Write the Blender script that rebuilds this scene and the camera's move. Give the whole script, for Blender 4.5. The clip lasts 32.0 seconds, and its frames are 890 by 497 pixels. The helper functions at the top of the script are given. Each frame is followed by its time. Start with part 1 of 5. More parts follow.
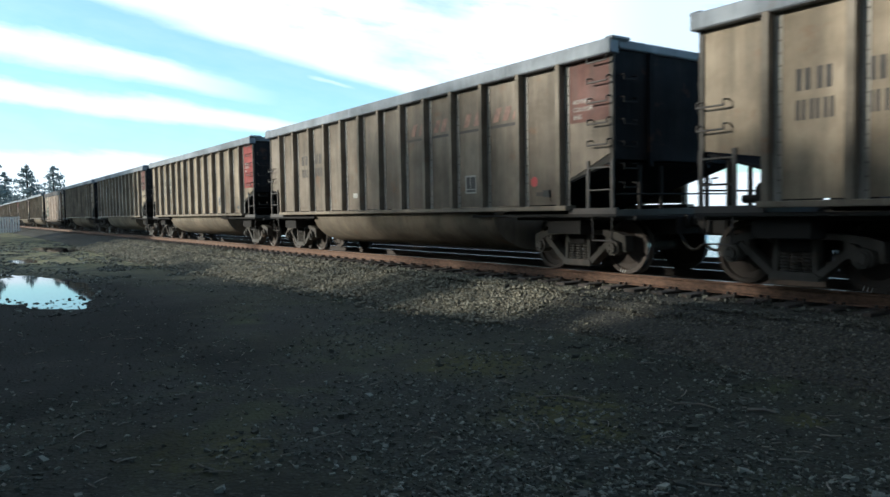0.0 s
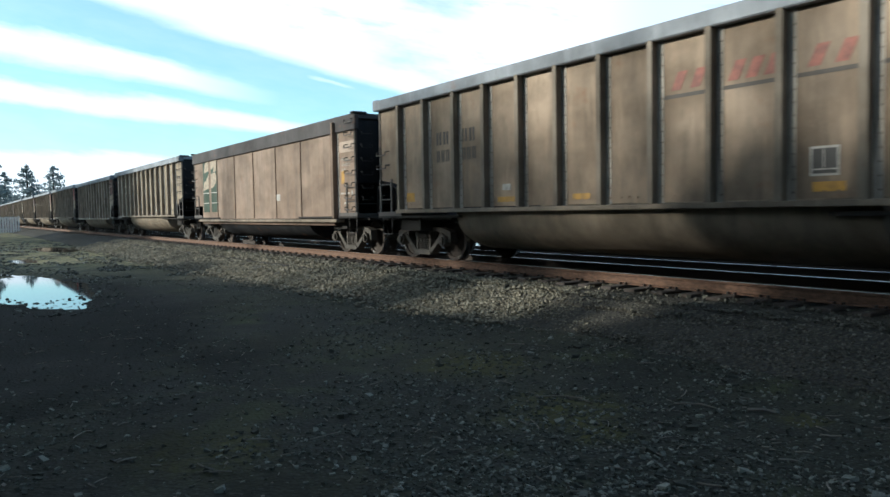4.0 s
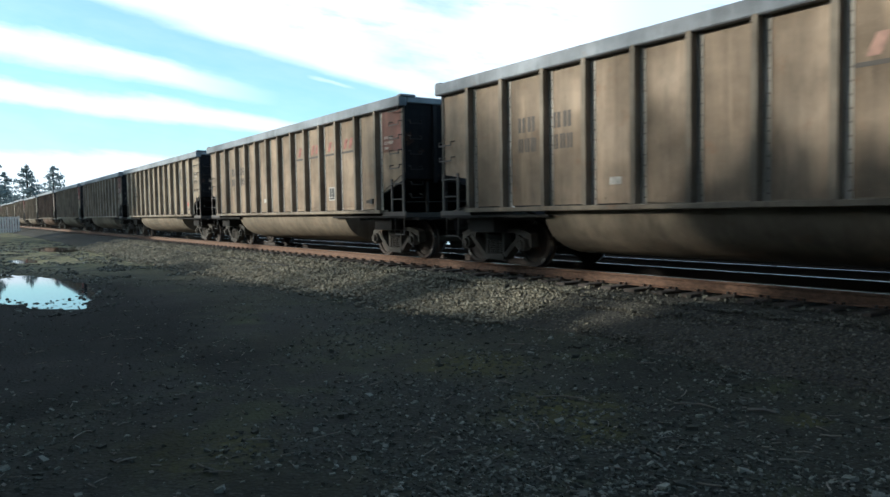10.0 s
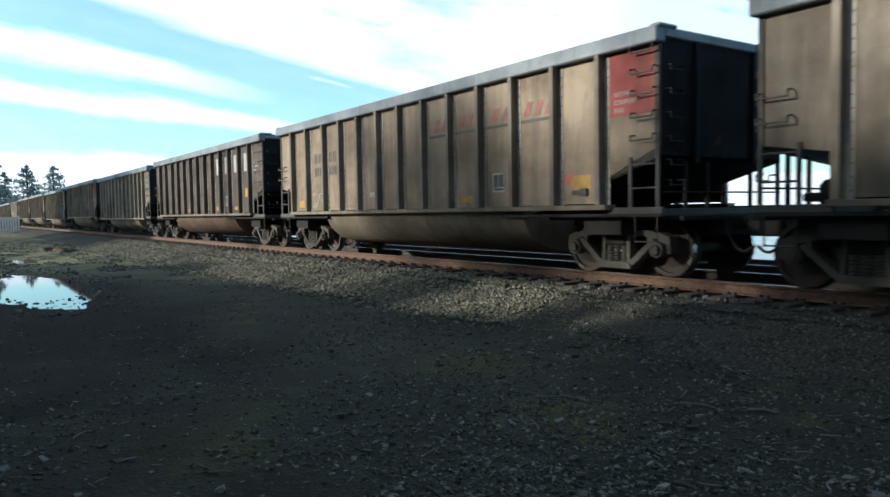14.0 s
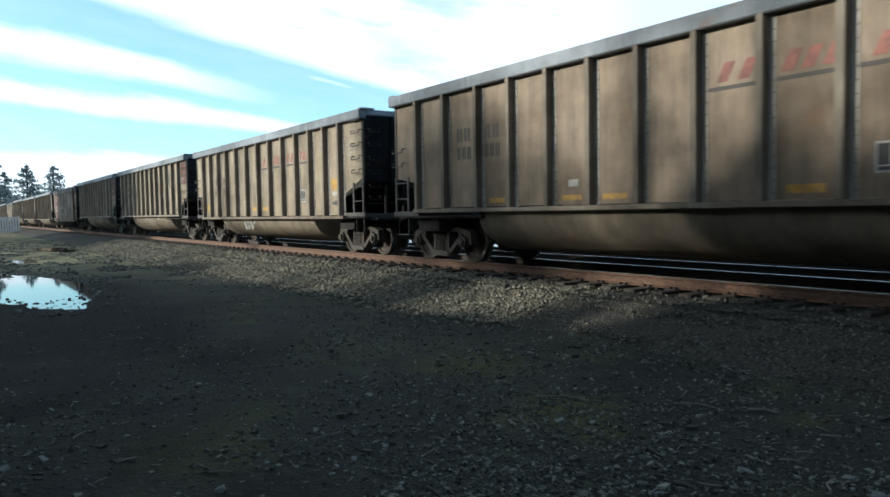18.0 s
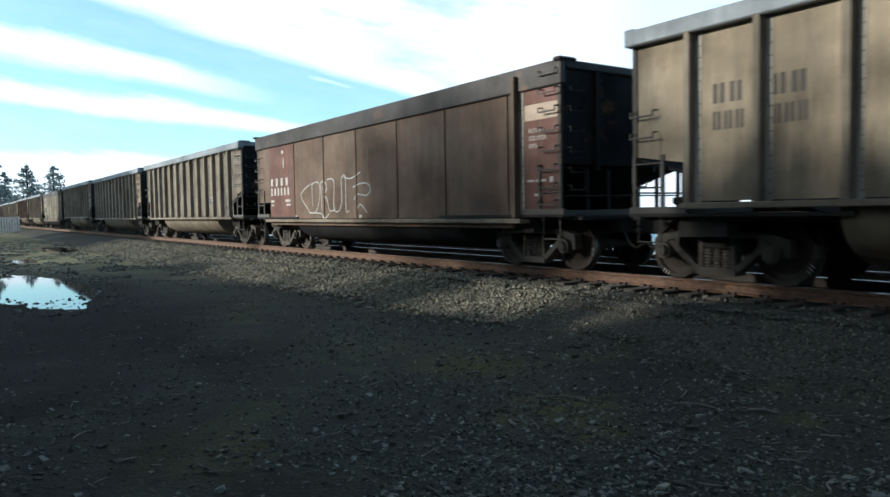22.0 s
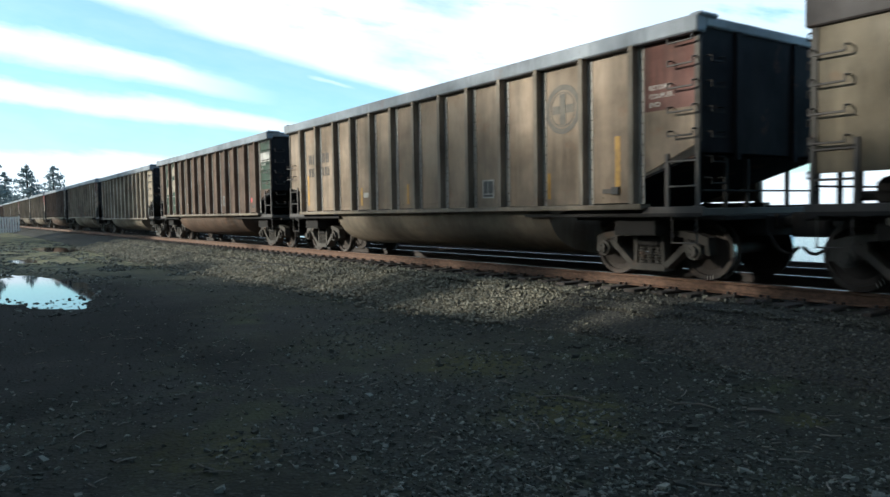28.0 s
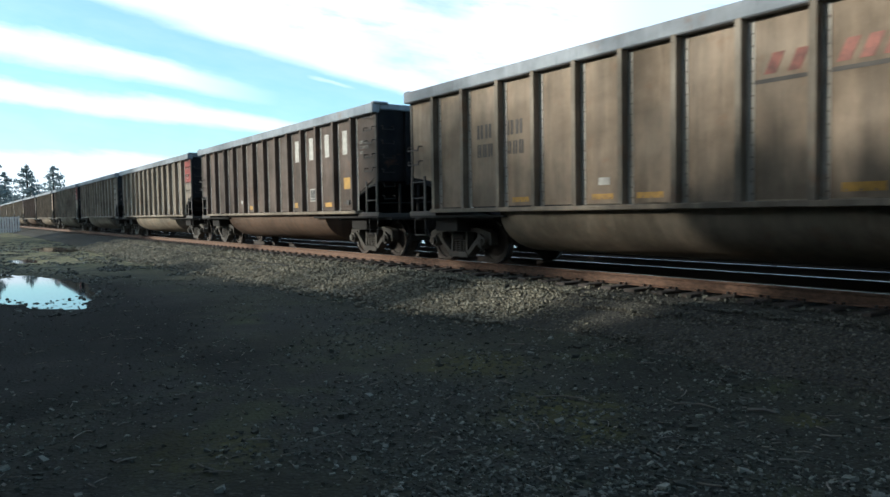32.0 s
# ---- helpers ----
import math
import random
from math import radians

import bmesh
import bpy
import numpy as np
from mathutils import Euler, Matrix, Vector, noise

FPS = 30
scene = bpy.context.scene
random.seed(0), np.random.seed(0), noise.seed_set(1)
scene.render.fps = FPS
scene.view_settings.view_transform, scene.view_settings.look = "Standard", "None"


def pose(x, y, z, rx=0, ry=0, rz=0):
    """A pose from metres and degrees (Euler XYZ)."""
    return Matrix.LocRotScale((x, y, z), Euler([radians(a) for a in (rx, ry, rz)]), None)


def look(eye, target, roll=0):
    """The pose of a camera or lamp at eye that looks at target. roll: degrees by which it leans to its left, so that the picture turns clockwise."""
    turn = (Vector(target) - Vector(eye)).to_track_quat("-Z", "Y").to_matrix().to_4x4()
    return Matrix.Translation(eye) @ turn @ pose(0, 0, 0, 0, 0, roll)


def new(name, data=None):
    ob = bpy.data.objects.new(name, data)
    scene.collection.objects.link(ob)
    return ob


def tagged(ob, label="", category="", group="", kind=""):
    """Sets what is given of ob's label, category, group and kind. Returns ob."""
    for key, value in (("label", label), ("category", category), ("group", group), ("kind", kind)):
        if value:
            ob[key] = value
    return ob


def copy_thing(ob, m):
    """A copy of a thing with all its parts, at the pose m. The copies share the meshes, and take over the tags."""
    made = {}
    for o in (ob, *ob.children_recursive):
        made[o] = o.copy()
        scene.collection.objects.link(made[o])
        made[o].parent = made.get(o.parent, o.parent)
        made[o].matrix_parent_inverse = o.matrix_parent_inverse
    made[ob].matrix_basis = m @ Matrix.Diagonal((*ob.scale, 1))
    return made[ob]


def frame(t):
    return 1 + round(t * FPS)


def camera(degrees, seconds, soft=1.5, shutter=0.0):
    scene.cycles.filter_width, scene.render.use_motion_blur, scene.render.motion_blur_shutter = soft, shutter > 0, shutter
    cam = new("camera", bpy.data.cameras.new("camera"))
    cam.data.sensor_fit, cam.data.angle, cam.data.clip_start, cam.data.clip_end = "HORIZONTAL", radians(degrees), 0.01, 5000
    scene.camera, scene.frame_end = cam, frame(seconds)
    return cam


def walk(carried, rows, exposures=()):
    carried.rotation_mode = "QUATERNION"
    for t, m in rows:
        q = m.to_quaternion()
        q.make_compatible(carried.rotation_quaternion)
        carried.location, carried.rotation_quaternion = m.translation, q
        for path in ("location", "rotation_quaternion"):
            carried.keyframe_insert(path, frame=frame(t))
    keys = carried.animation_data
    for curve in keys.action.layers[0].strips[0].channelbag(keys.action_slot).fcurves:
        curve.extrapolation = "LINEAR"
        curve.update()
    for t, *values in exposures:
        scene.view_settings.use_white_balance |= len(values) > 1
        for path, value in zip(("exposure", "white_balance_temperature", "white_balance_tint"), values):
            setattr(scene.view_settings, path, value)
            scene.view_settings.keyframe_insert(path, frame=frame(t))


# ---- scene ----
# The camera stands still beside the line. x runs along the track (the train goes to +x), y away from the camera, z up from the rail head.
cam = camera(63.18, 32.0, soft=1.5, shutter=0.12)
EYE = pose(0, 0, 1.12, 90 - 2.94, 1.0, 55.39)
walk(cam, [(0.0, EYE), (32.0, EYE)], exposures=[(0.0, 0.33, 5520, 2), (32.0, 0.33, 5520, 2)])

# ---- light ----
SUN_AZ, SUN_EL = 30.0, 17.0   # the light comes from behind and to the left of the camera
world = bpy.data.worlds.new("sky")
scene.world = world
world.use_nodes = True


def sky_nodes():
    nt = world.node_tree
    nt.nodes.clear()
    N, L = nt.nodes.new, nt.links.new
    out, bg = N("ShaderNodeOutputWorld"), N("ShaderNodeBackground")
    L(bg.outputs[0], out.inputs[0])
    sky = N("ShaderNodeTexSky")
    sky.sky_type, sky.sun_disc = "NISHITA", False
    sky.sun_elevation, sky.sun_rotation = radians(SUN_EL), radians(180 + SUN_AZ)
    sky.air_density, sky.dust_density, sky.ozone_density = 1.0, 0.6, 1.2
    geo = N("ShaderNodeTexCoord")
    # Thin high cloud: bands laid out in the camera's view plane
    sep = N("ShaderNodeSeparateXYZ")
    L(geo.outputs["Generated"], sep.inputs[0])

    def m(op, a, b=None, c=None):
        n = N("ShaderNodeMath")
        n.operation = op
        for i, v in enumerate((a, b, c)):
            if v is None:
                continue
            if isinstance(v, (int, float)):
                n.inputs[i].default_value = v
            else:
                L(v, n.inputs[i])
        return n.outputs[0]

    def dot(v):
        n = N("ShaderNodeVectorMath")
        n.operation = "DOT_PRODUCT"
        n.inputs[1].default_value = v
        L(geo.outputs["Generated"], n.inputs[0])
        return n.outputs["Value"]
    mat = pose(0, 0, 0, 87, 1, 55.4).to_3x3()   # the camera's axes, rounded; the cloud bands are drawn across its view
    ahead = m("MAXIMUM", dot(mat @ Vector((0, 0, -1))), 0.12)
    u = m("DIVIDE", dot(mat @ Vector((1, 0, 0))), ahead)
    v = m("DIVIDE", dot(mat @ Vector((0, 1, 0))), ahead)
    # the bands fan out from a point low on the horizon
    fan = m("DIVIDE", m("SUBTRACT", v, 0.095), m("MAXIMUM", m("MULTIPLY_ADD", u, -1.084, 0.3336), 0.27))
    comb = N("ShaderNodeCombineXYZ")
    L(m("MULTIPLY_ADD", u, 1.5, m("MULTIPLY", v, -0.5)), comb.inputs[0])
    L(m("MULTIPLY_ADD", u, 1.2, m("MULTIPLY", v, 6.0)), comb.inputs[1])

    def cloud_noise(scale, detail, rough):
        n = N("ShaderNodeTexNoise")
        n.inputs["Scale"].default_value, n.inputs["Detail"].default_value, n.inputs["Roughness"].default_value = scale, detail, rough
        L(comb.outputs[0], n.inputs["Vector"])
        return n.outputs["Fac"]

    def edge(val, lo, hi):
        n = N("ShaderNodeMapRange")
        n.interpolation_type = "SMOOTHSTEP"
        for key, x in (("From Min", lo), ("From Max", hi), ("To Min", 0.0), ("To Max", 1.0)):
            n.inputs[key].default_value = x
        L(val, n.inputs["Value"])
        return n.outputs[0]
    wisp = cloud_noise(2.6, 8, 0.6)
    q = m("MULTIPLY_ADD", m("SUBTRACT", wisp, 0.5), 0.055, fan)

    def streak(lo, hi, soft_lo, soft_hi, amount, full=None, none=None):
        """A band of cloud between two heights of the fan, thinning out along u."""
        c = m("MULTIPLY", edge(q, lo - soft_lo, lo + soft_lo), edge(q, hi + soft_hi, hi - soft_hi))
        if full is not None:
            c = m("MULTIPLY", c, edge(u, none, full))
        return m("MULTIPLY", c, amount)
    sheet = m("MULTIPLY", streak(0.293, 1.25, 0.025, 0.35, 1.0), edge(wisp, 0.20, 0.44))
    hole = m("MULTIPLY", m("MULTIPLY", edge(u, -0.13, -0.06), edge(u, 0.06, -0.01)), edge(cloud_noise(1.7, 6, 0.6), 0.40, 0.62))
    sheet = m("MULTIPLY", sheet, m("MULTIPLY_ADD", hole, -0.6, 1.0))
    sheet = m("MULTIPLY", sheet, m("MULTIPLY_ADD", edge(u, 0.17, 0.30), -0.25, 1.0))
    cover = m("MULTIPLY_ADD", cloud_noise(5.0, 8, 0.6), 0.34, 0.05)
    for c in (streak(-0.9, 0.0475, 0.2, 0.009, 0.97), streak(0.107, 0.147, 0.012, 0.012, 0.95, -0.27, -0.04), streak(0.172, 0.220, 0.016, 0.014, 0.97, -0.42, -0.14),
              m("MULTIPLY", streak(0.262, 0.275, 0.008, 0.008, 0.6, -0.15, -0.10), edge(u, -0.21, -0.17)), sheet):
        cover = m("MAXIMUM", cover, c)
    cl = N("ShaderNodeClamp")
    L(cover, cl.inputs[0])
    mix = N("ShaderNodeMix")
    mix.data_type = "RGBA"
    L(cl.outputs[0], mix.inputs["Factor"])
    blue = N("ShaderNodeMix")
    blue.data_type, blue.blend_type = "RGBA", "MULTIPLY"
    blue.inputs["Factor"].default_value = 1.0
    L(sky.outputs[0], blue.inputs["A"])
    blue.inputs["B"].default_value = (1.3, 1.8, 1.93, 1)
    L(blue.outputs["Result"], mix.inputs["A"])
    mix.inputs["B"].default_value = (10.0, 10.1, 10.2, 1)
    L(mix.outputs["Result"], bg.inputs["Color"])
    bg.inputs["Strength"].default_value = 0.1


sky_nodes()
sun_data = bpy.data.lights.new("sun", "SUN")
sun_data.energy, sun_data.angle, sun_data.color = 5.0, radians(1.6), (1.0, 0.875, 0.71)
sun = new("sun", sun_data)
SUN_FROM = Vector((-math.sin(radians(SUN_AZ)) * math.cos(radians(SUN_EL)), -math.cos(radians(SUN_AZ)) * math.cos(radians(SUN_EL)), math.sin(radians(SUN_EL))))
sun.matrix_world = look(SUN_FROM * 60, (0, 0, 0))


# ---- materials ----
class Mat:
    """A small builder of node materials."""

    def __init__(self, name, base=(0.5, 0.5, 0.5), rough=0.7, metal=0.0):
        self.m = bpy.data.materials.new(name)
        self.m.use_nodes = True
        self.nt = self.m.node_tree
        self.bsdf = self.nt.nodes["Principled BSDF"]
        self.bsdf.inputs["Base Color"].default_value = (*base, 1)
        self.bsdf.inputs["Roughness"].default_value = rough
        self.bsdf.inputs["Metallic"].default_value = metal
        self.co = self.nt.nodes.new("ShaderNodeTexCoord")
        self.col = None
        self.bump_in = None

    def n(self, kind, **values):
        node = self.nt.nodes.new(kind)
        for key, value in values.items():
            node.inputs[key.replace("_", " ")].default_value = value
        return node

    def link(self, a, b):
        self.nt.links.new(a, b)

    def noise(self, scale=(1, 1, 1), detail=5, rough=0.55, coord="Object", island=False):
        mp = self.n("ShaderNodeMapping")
        mp.inputs["Scale"].default_value = scale
        src = self.co.outputs[coord]
        if island:
            add = self.n("ShaderNodeVectorMath")
            oi = self.n("ShaderNodeObjectInfo")
            sc = self.n("ShaderNodeMath")
            sc.operation = "MULTIPLY"
            sc.inputs[1].default_value = 97.0
            self.link(oi.outputs["Random"], sc.inputs[0])
            self.link(src, add.inputs[0])
            self.link(sc.outputs[0], add.inputs[1])
            src = add.outputs[0]
        self.link(src, mp.inputs[0])
        t = self.n("ShaderNodeTexNoise", Scale=1.0, Detail=detail, Roughness=rough)
        self.link(mp.outputs[0], t.inputs["Vector"])
        return t.outputs["Fac"]

    def ramp(self, fac, stops):
        r = self.n("ShaderNodeValToRGB")
        while len(r.color_ramp.elements) < len(stops):
            r.color_ramp.elements.new(0.5)
        for e, (p, c) in zip(r.color_ramp.elements, stops):
            e.position = p
            e.color = (*c, 1) if isinstance(c, tuple) else (c, c, c, 1)
        self.link(fac, r.inputs[0])
        return r.outputs[0]

    def fade(self, v, full, none):
        r = self.n("ShaderNodeMapRange")
        r.interpolation_type = "SMOOTHSTEP"
        for key, val in (("From Min", full), ("From Max", none), ("To Min", 0.95), ("To Max", 0.0)):
            r.inputs[key].default_value = val
        self.link(v, r.inputs["Value"])
        return r.outputs[0]

    def over(self, a, b, fac, blend="MIX"):
        mx = self.n("ShaderNodeMix")
        mx.data_type, mx.blend_type = "RGBA", blend
        for key, v in (("A", a), ("B", b), ("Factor", fac)):
            if isinstance(v, tuple):
                mx.inputs[key].default_value = (*v, 1)
            elif isinstance(v, (int, float)):
                mx.inputs[key].default_value = v
            else:
                self.link(v, mx.inputs[key])
        return mx.outputs["Result"]

    def color(self, c):
        self.link(c, self.bsdf.inputs["Base Color"])
        return self

    def bump(self, fac, strength=0.3, dist=0.01):
        b = self.n("ShaderNodeBump", Strength=strength, Distance=dist)
        self.link(fac, b.inputs["Height"])
        self.link(b.outputs[0], self.bsdf.inputs["Normal"])
        return self

    def gloss(self, fac, lo, hi):
        self.link(self.ramp(fac, [(0.3, lo), (0.7, hi)]), self.bsdf.inputs["Roughness"])
        return self


def dusty_metal(name, base, soot=(0.05, 0.043, 0.035), rust=(0.20, 0.09, 0.04), dirt=0.5, rough=0.6, metal=0.04):
    """Weathered sheet metal: a base colour, soft stains, streaks that run down, a little rust."""
    k = Mat(name, base, rough, metal)
    big = k.noise((0.5, 0.5, 0.8), 4, 0.6, island=True)
    streak = k.noise((3.2, 3.2, 0.22), 4, 0.55, island=True)
    fine = k.noise((30, 30, 30), 4, 0.6)
    c = k.over(base, tuple(x * 0.45 for x in base), k.ramp(big, [(0.36, 0.0), (0.68, 0.9)]))
    c = k.over(c, tuple(x * 0.45 for x in base), k.ramp(k.noise((2.6, 2.6, 1.3), 5, 0.6, island=True), [(0.5, 0.0), (0.72, dirt)]))
    c = k.over(c, tuple(x * 0.5 for x in base), k.ramp(k.noise((6.5, 6.5, 2.2), 5, 0.65, island=True), [(0.52, 0.0), (0.74, 0.55)]))
    c = k.over(c, tuple(min(1, x * 1.3) for x in base), k.ramp(k.noise((4.0, 4.0, 0.7), 4, 0.6, island=True), [(0.55, 0.0), (0.78, 0.5)]))
    c = k.over(c, soot, k.ramp(streak, [(0.42, 0.0), (0.74, dirt * 0.85)]))
    c = k.over(c, rust, k.ramp(k.noise((1.7, 1.7, 2.2), 6, 0.65, island=True), [(0.6, 0.0), (0.78, 0.55)]))
    c = k.over(c, tuple(min(1, x * 1.25) for x in base), k.ramp(fine, [(0.55, 0.0), (0.8, 0.25)]))
    k.color(c).bump(k.noise((14, 14, 5), 4), 0.25, 0.006).gloss(big, rough - 0.1, rough + 0.2)
    k.bsdf.inputs["Specular IOR Level"].default_value = 0.2
    return k.m


def plain_paint(name, base, rough=0.6, worn=0.35, metal=0.0):
    k = Mat(name, base, rough, metal)
    fine = k.noise((6, 6, 6), 6, 0.65, island=True)
    k.color(k.over(base, tuple(x * 0.45 + 0.015 for x in base), k.ramp(fine, [(0.4, 0.0), (0.72, worn * 2)])))
    k.bump(k.noise((25, 25, 25), 4), 0.2, 0.004)
    return k.m


M = {}
M["alu"] = dusty_metal("dusty_aluminium", (0.355, 0.28, 0.195), dirt=0.5)
M["alu_warm"] = dusty_metal("brown_dusted_aluminium", (0.32, 0.238, 0.165), dirt=0.55)
M["alu_dark"] = dusty_metal("sooty_aluminium", (0.24, 0.193, 0.145), dirt=0.6)
M["brown"] = dusty_metal("brown_steel", (0.15, 0.095, 0.064), dirt=0.55, metal=0.0)
M["olive"] = dusty_metal("olive_brown_steel", (0.17, 0.135, 0.088), dirt=0.5, metal=0.0)
M["tan"] = dusty_metal("tan_steel", (0.27, 0.19, 0.135), dirt=0.45, metal=0.0)
M["black_car"] = dusty_metal("black_steel", (0.125, 0.09, 0.07), dirt=0.6, metal=0.0)
M["red"] = dusty_metal("faded_red_paint", (0.30, 0.06, 0.05), dirt=0.35, metal=0.0)
M["red_dim"] = dusty_metal("sooty_red_paint", (0.165, 0.073, 0.056), dirt=0.6, metal=0.0)
M["green"] = dusty_metal("dark_green_paint", (0.045, 0.075, 0.048), dirt=0.5, metal=0.0)
# near black: the shade on end and slope sheets is in the colour
M["end"] = dusty_metal("shade_dark_steel", (0.023, 0.023, 0.025), dirt=0.3, metal=0.0, rough=0.85)
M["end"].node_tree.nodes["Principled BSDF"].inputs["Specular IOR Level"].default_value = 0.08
M["chord"] = dusty_metal("grey_top_chord", (0.27, 0.285, 0.305), dirt=0.15)
M["slate"] = dusty_metal("dark_brown_chord", (0.068, 0.058, 0.055), dirt=0.3)
M["rib"] = dusty_metal("grey_rib", (0.245, 0.20, 0.15), dirt=0.45)
M["tub"] = dusty_metal("tub_steel", (0.25, 0.20, 0.145), dirt=0.5, metal=0.05)
M["flange"] = dusty_metal("worn_flange", (0.54, 0.49, 0.42), dirt=0.6)
M["under"] = plain_paint("grimy_underframe", (0.036, 0.032, 0.029), 0.9)
M["under"].node_tree.nodes["Principled BSDF"].inputs["Specular IOR Level"].default_value = 0.12
M["truck"] = dusty_metal("cast_truck_steel", (0.11, 0.097, 0.083), dirt=0.5, metal=0.1, rough=0.75)
M["wheel"] = dusty_metal("wheel_steel", (0.085, 0.068, 0.057), dirt=0.4, metal=0.2, rough=0.7)
M["tread"] = Mat("wheel_tread", (0.5, 0.5, 0.5), 0.25, 1.0).m
M["grab"] = plain_paint("grab_iron_steel", (0.07, 0.057, 0.048), 0.7)
M["emblem"] = plain_paint("worn_emblem_paint", (0.115, 0.095, 0.07), 0.7, 0.6)
M["ink"] = plain_paint("dark_lettering_paint", (0.07, 0.057, 0.046), 0.7, 0.4)
M["white"] = plain_paint("white_lettering_paint", (0.45, 0.42, 0.37), 0.7, 0.5)
M["yellow"] = plain_paint("yellow_marking_paint", (0.45, 0.24, 0.03), 0.6, 0.45)
M["patch"] = plain_paint("pale_patch_paint", (0.32, 0.285, 0.22), 0.7, 0.4)
M["cream"] = plain_paint("faded_cream_paint", (0.36, 0.285, 0.20), 0.7, 0.6)
M["band"] = plain_paint("dusty_band_paint", (0.36, 0.27, 0.20), 0.7, 0.3)
M["redink"] = plain_paint("faded_red_lettering", (0.30, 0.165, 0.12), 0.7, 0.6)
M["redbold"] = plain_paint("red_lettering_paint", (0.28, 0.10, 0.07), 0.7, 0.6)
M["spot"] = plain_paint("red_spot_paint", (0.5, 0.07, 0.065), 0.6, 0.3)
M["spray"] = plain_paint("pale_spray_paint", (0.38, 0.38, 0.36), 0.6, 0.3)
M["box_dark"] = plain_paint("dark_panel_paint", (0.06, 0.055, 0.05), 0.7, 0.3)


def rust_mat():
    k = Mat("rusty_rail", (0.20, 0.085, 0.04), 0.85)
    f = k.noise((8, 8, 20), 6, 0.65)
    k.color(k.ramp(f, [(0.3, (0.06, 0.033, 0.021)), (0.55, (0.135, 0.073, 0.043)), (0.8, (0.20, 0.12, 0.075))])).bump(f, 0.4, 0.006)
    return k.m


M["rust"] = rust_mat()
# darker copy of the rail steel with the train's shade in its colour
M["rail_dark"] = plain_paint("shaded_rail_steel", (0.05, 0.036, 0.028), 0.85, 0.5)
M["railhead"] = Mat("polished_rail_head", (0.36, 0.36, 0.37), 0.38, 1.0).m


def stone_mat(name, a, b, c, scale=60):
    k = Mat(name, b, 0.9)
    geo = k.n("ShaderNodeNewGeometry")
    col = k.ramp(geo.outputs["Random Per Island"], [(0.0, a), (0.5, b), (1.0, c)])
    f = k.noise((scale,) * 3, 5)
    k.color(k.over(col, tuple(x * 0.55 for x in b), k.ramp(f, [(0.4, 0.0), (0.75, 0.6)]))).bump(f, 0.4, 0.004)
    k.bsdf.inputs["Specular IOR Level"].default_value = 0.15
    return k.m


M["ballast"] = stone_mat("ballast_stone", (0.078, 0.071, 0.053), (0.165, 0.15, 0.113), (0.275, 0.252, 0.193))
M["ballast_dark"] = stone_mat("dark_ballast_stone", (0.05, 0.047, 0.038), (0.10, 0.094, 0.075), (0.19, 0.18, 0.145))
M["pebble"] = stone_mat("wet_pebble", (0.045, 0.046, 0.038), (0.078, 0.08, 0.066), (0.25, 0.255, 0.215))


GZ = -0.63
MUD = (-15.5, 0.9, 12.0, 4.0)   # middle and half sizes of the muddy patch


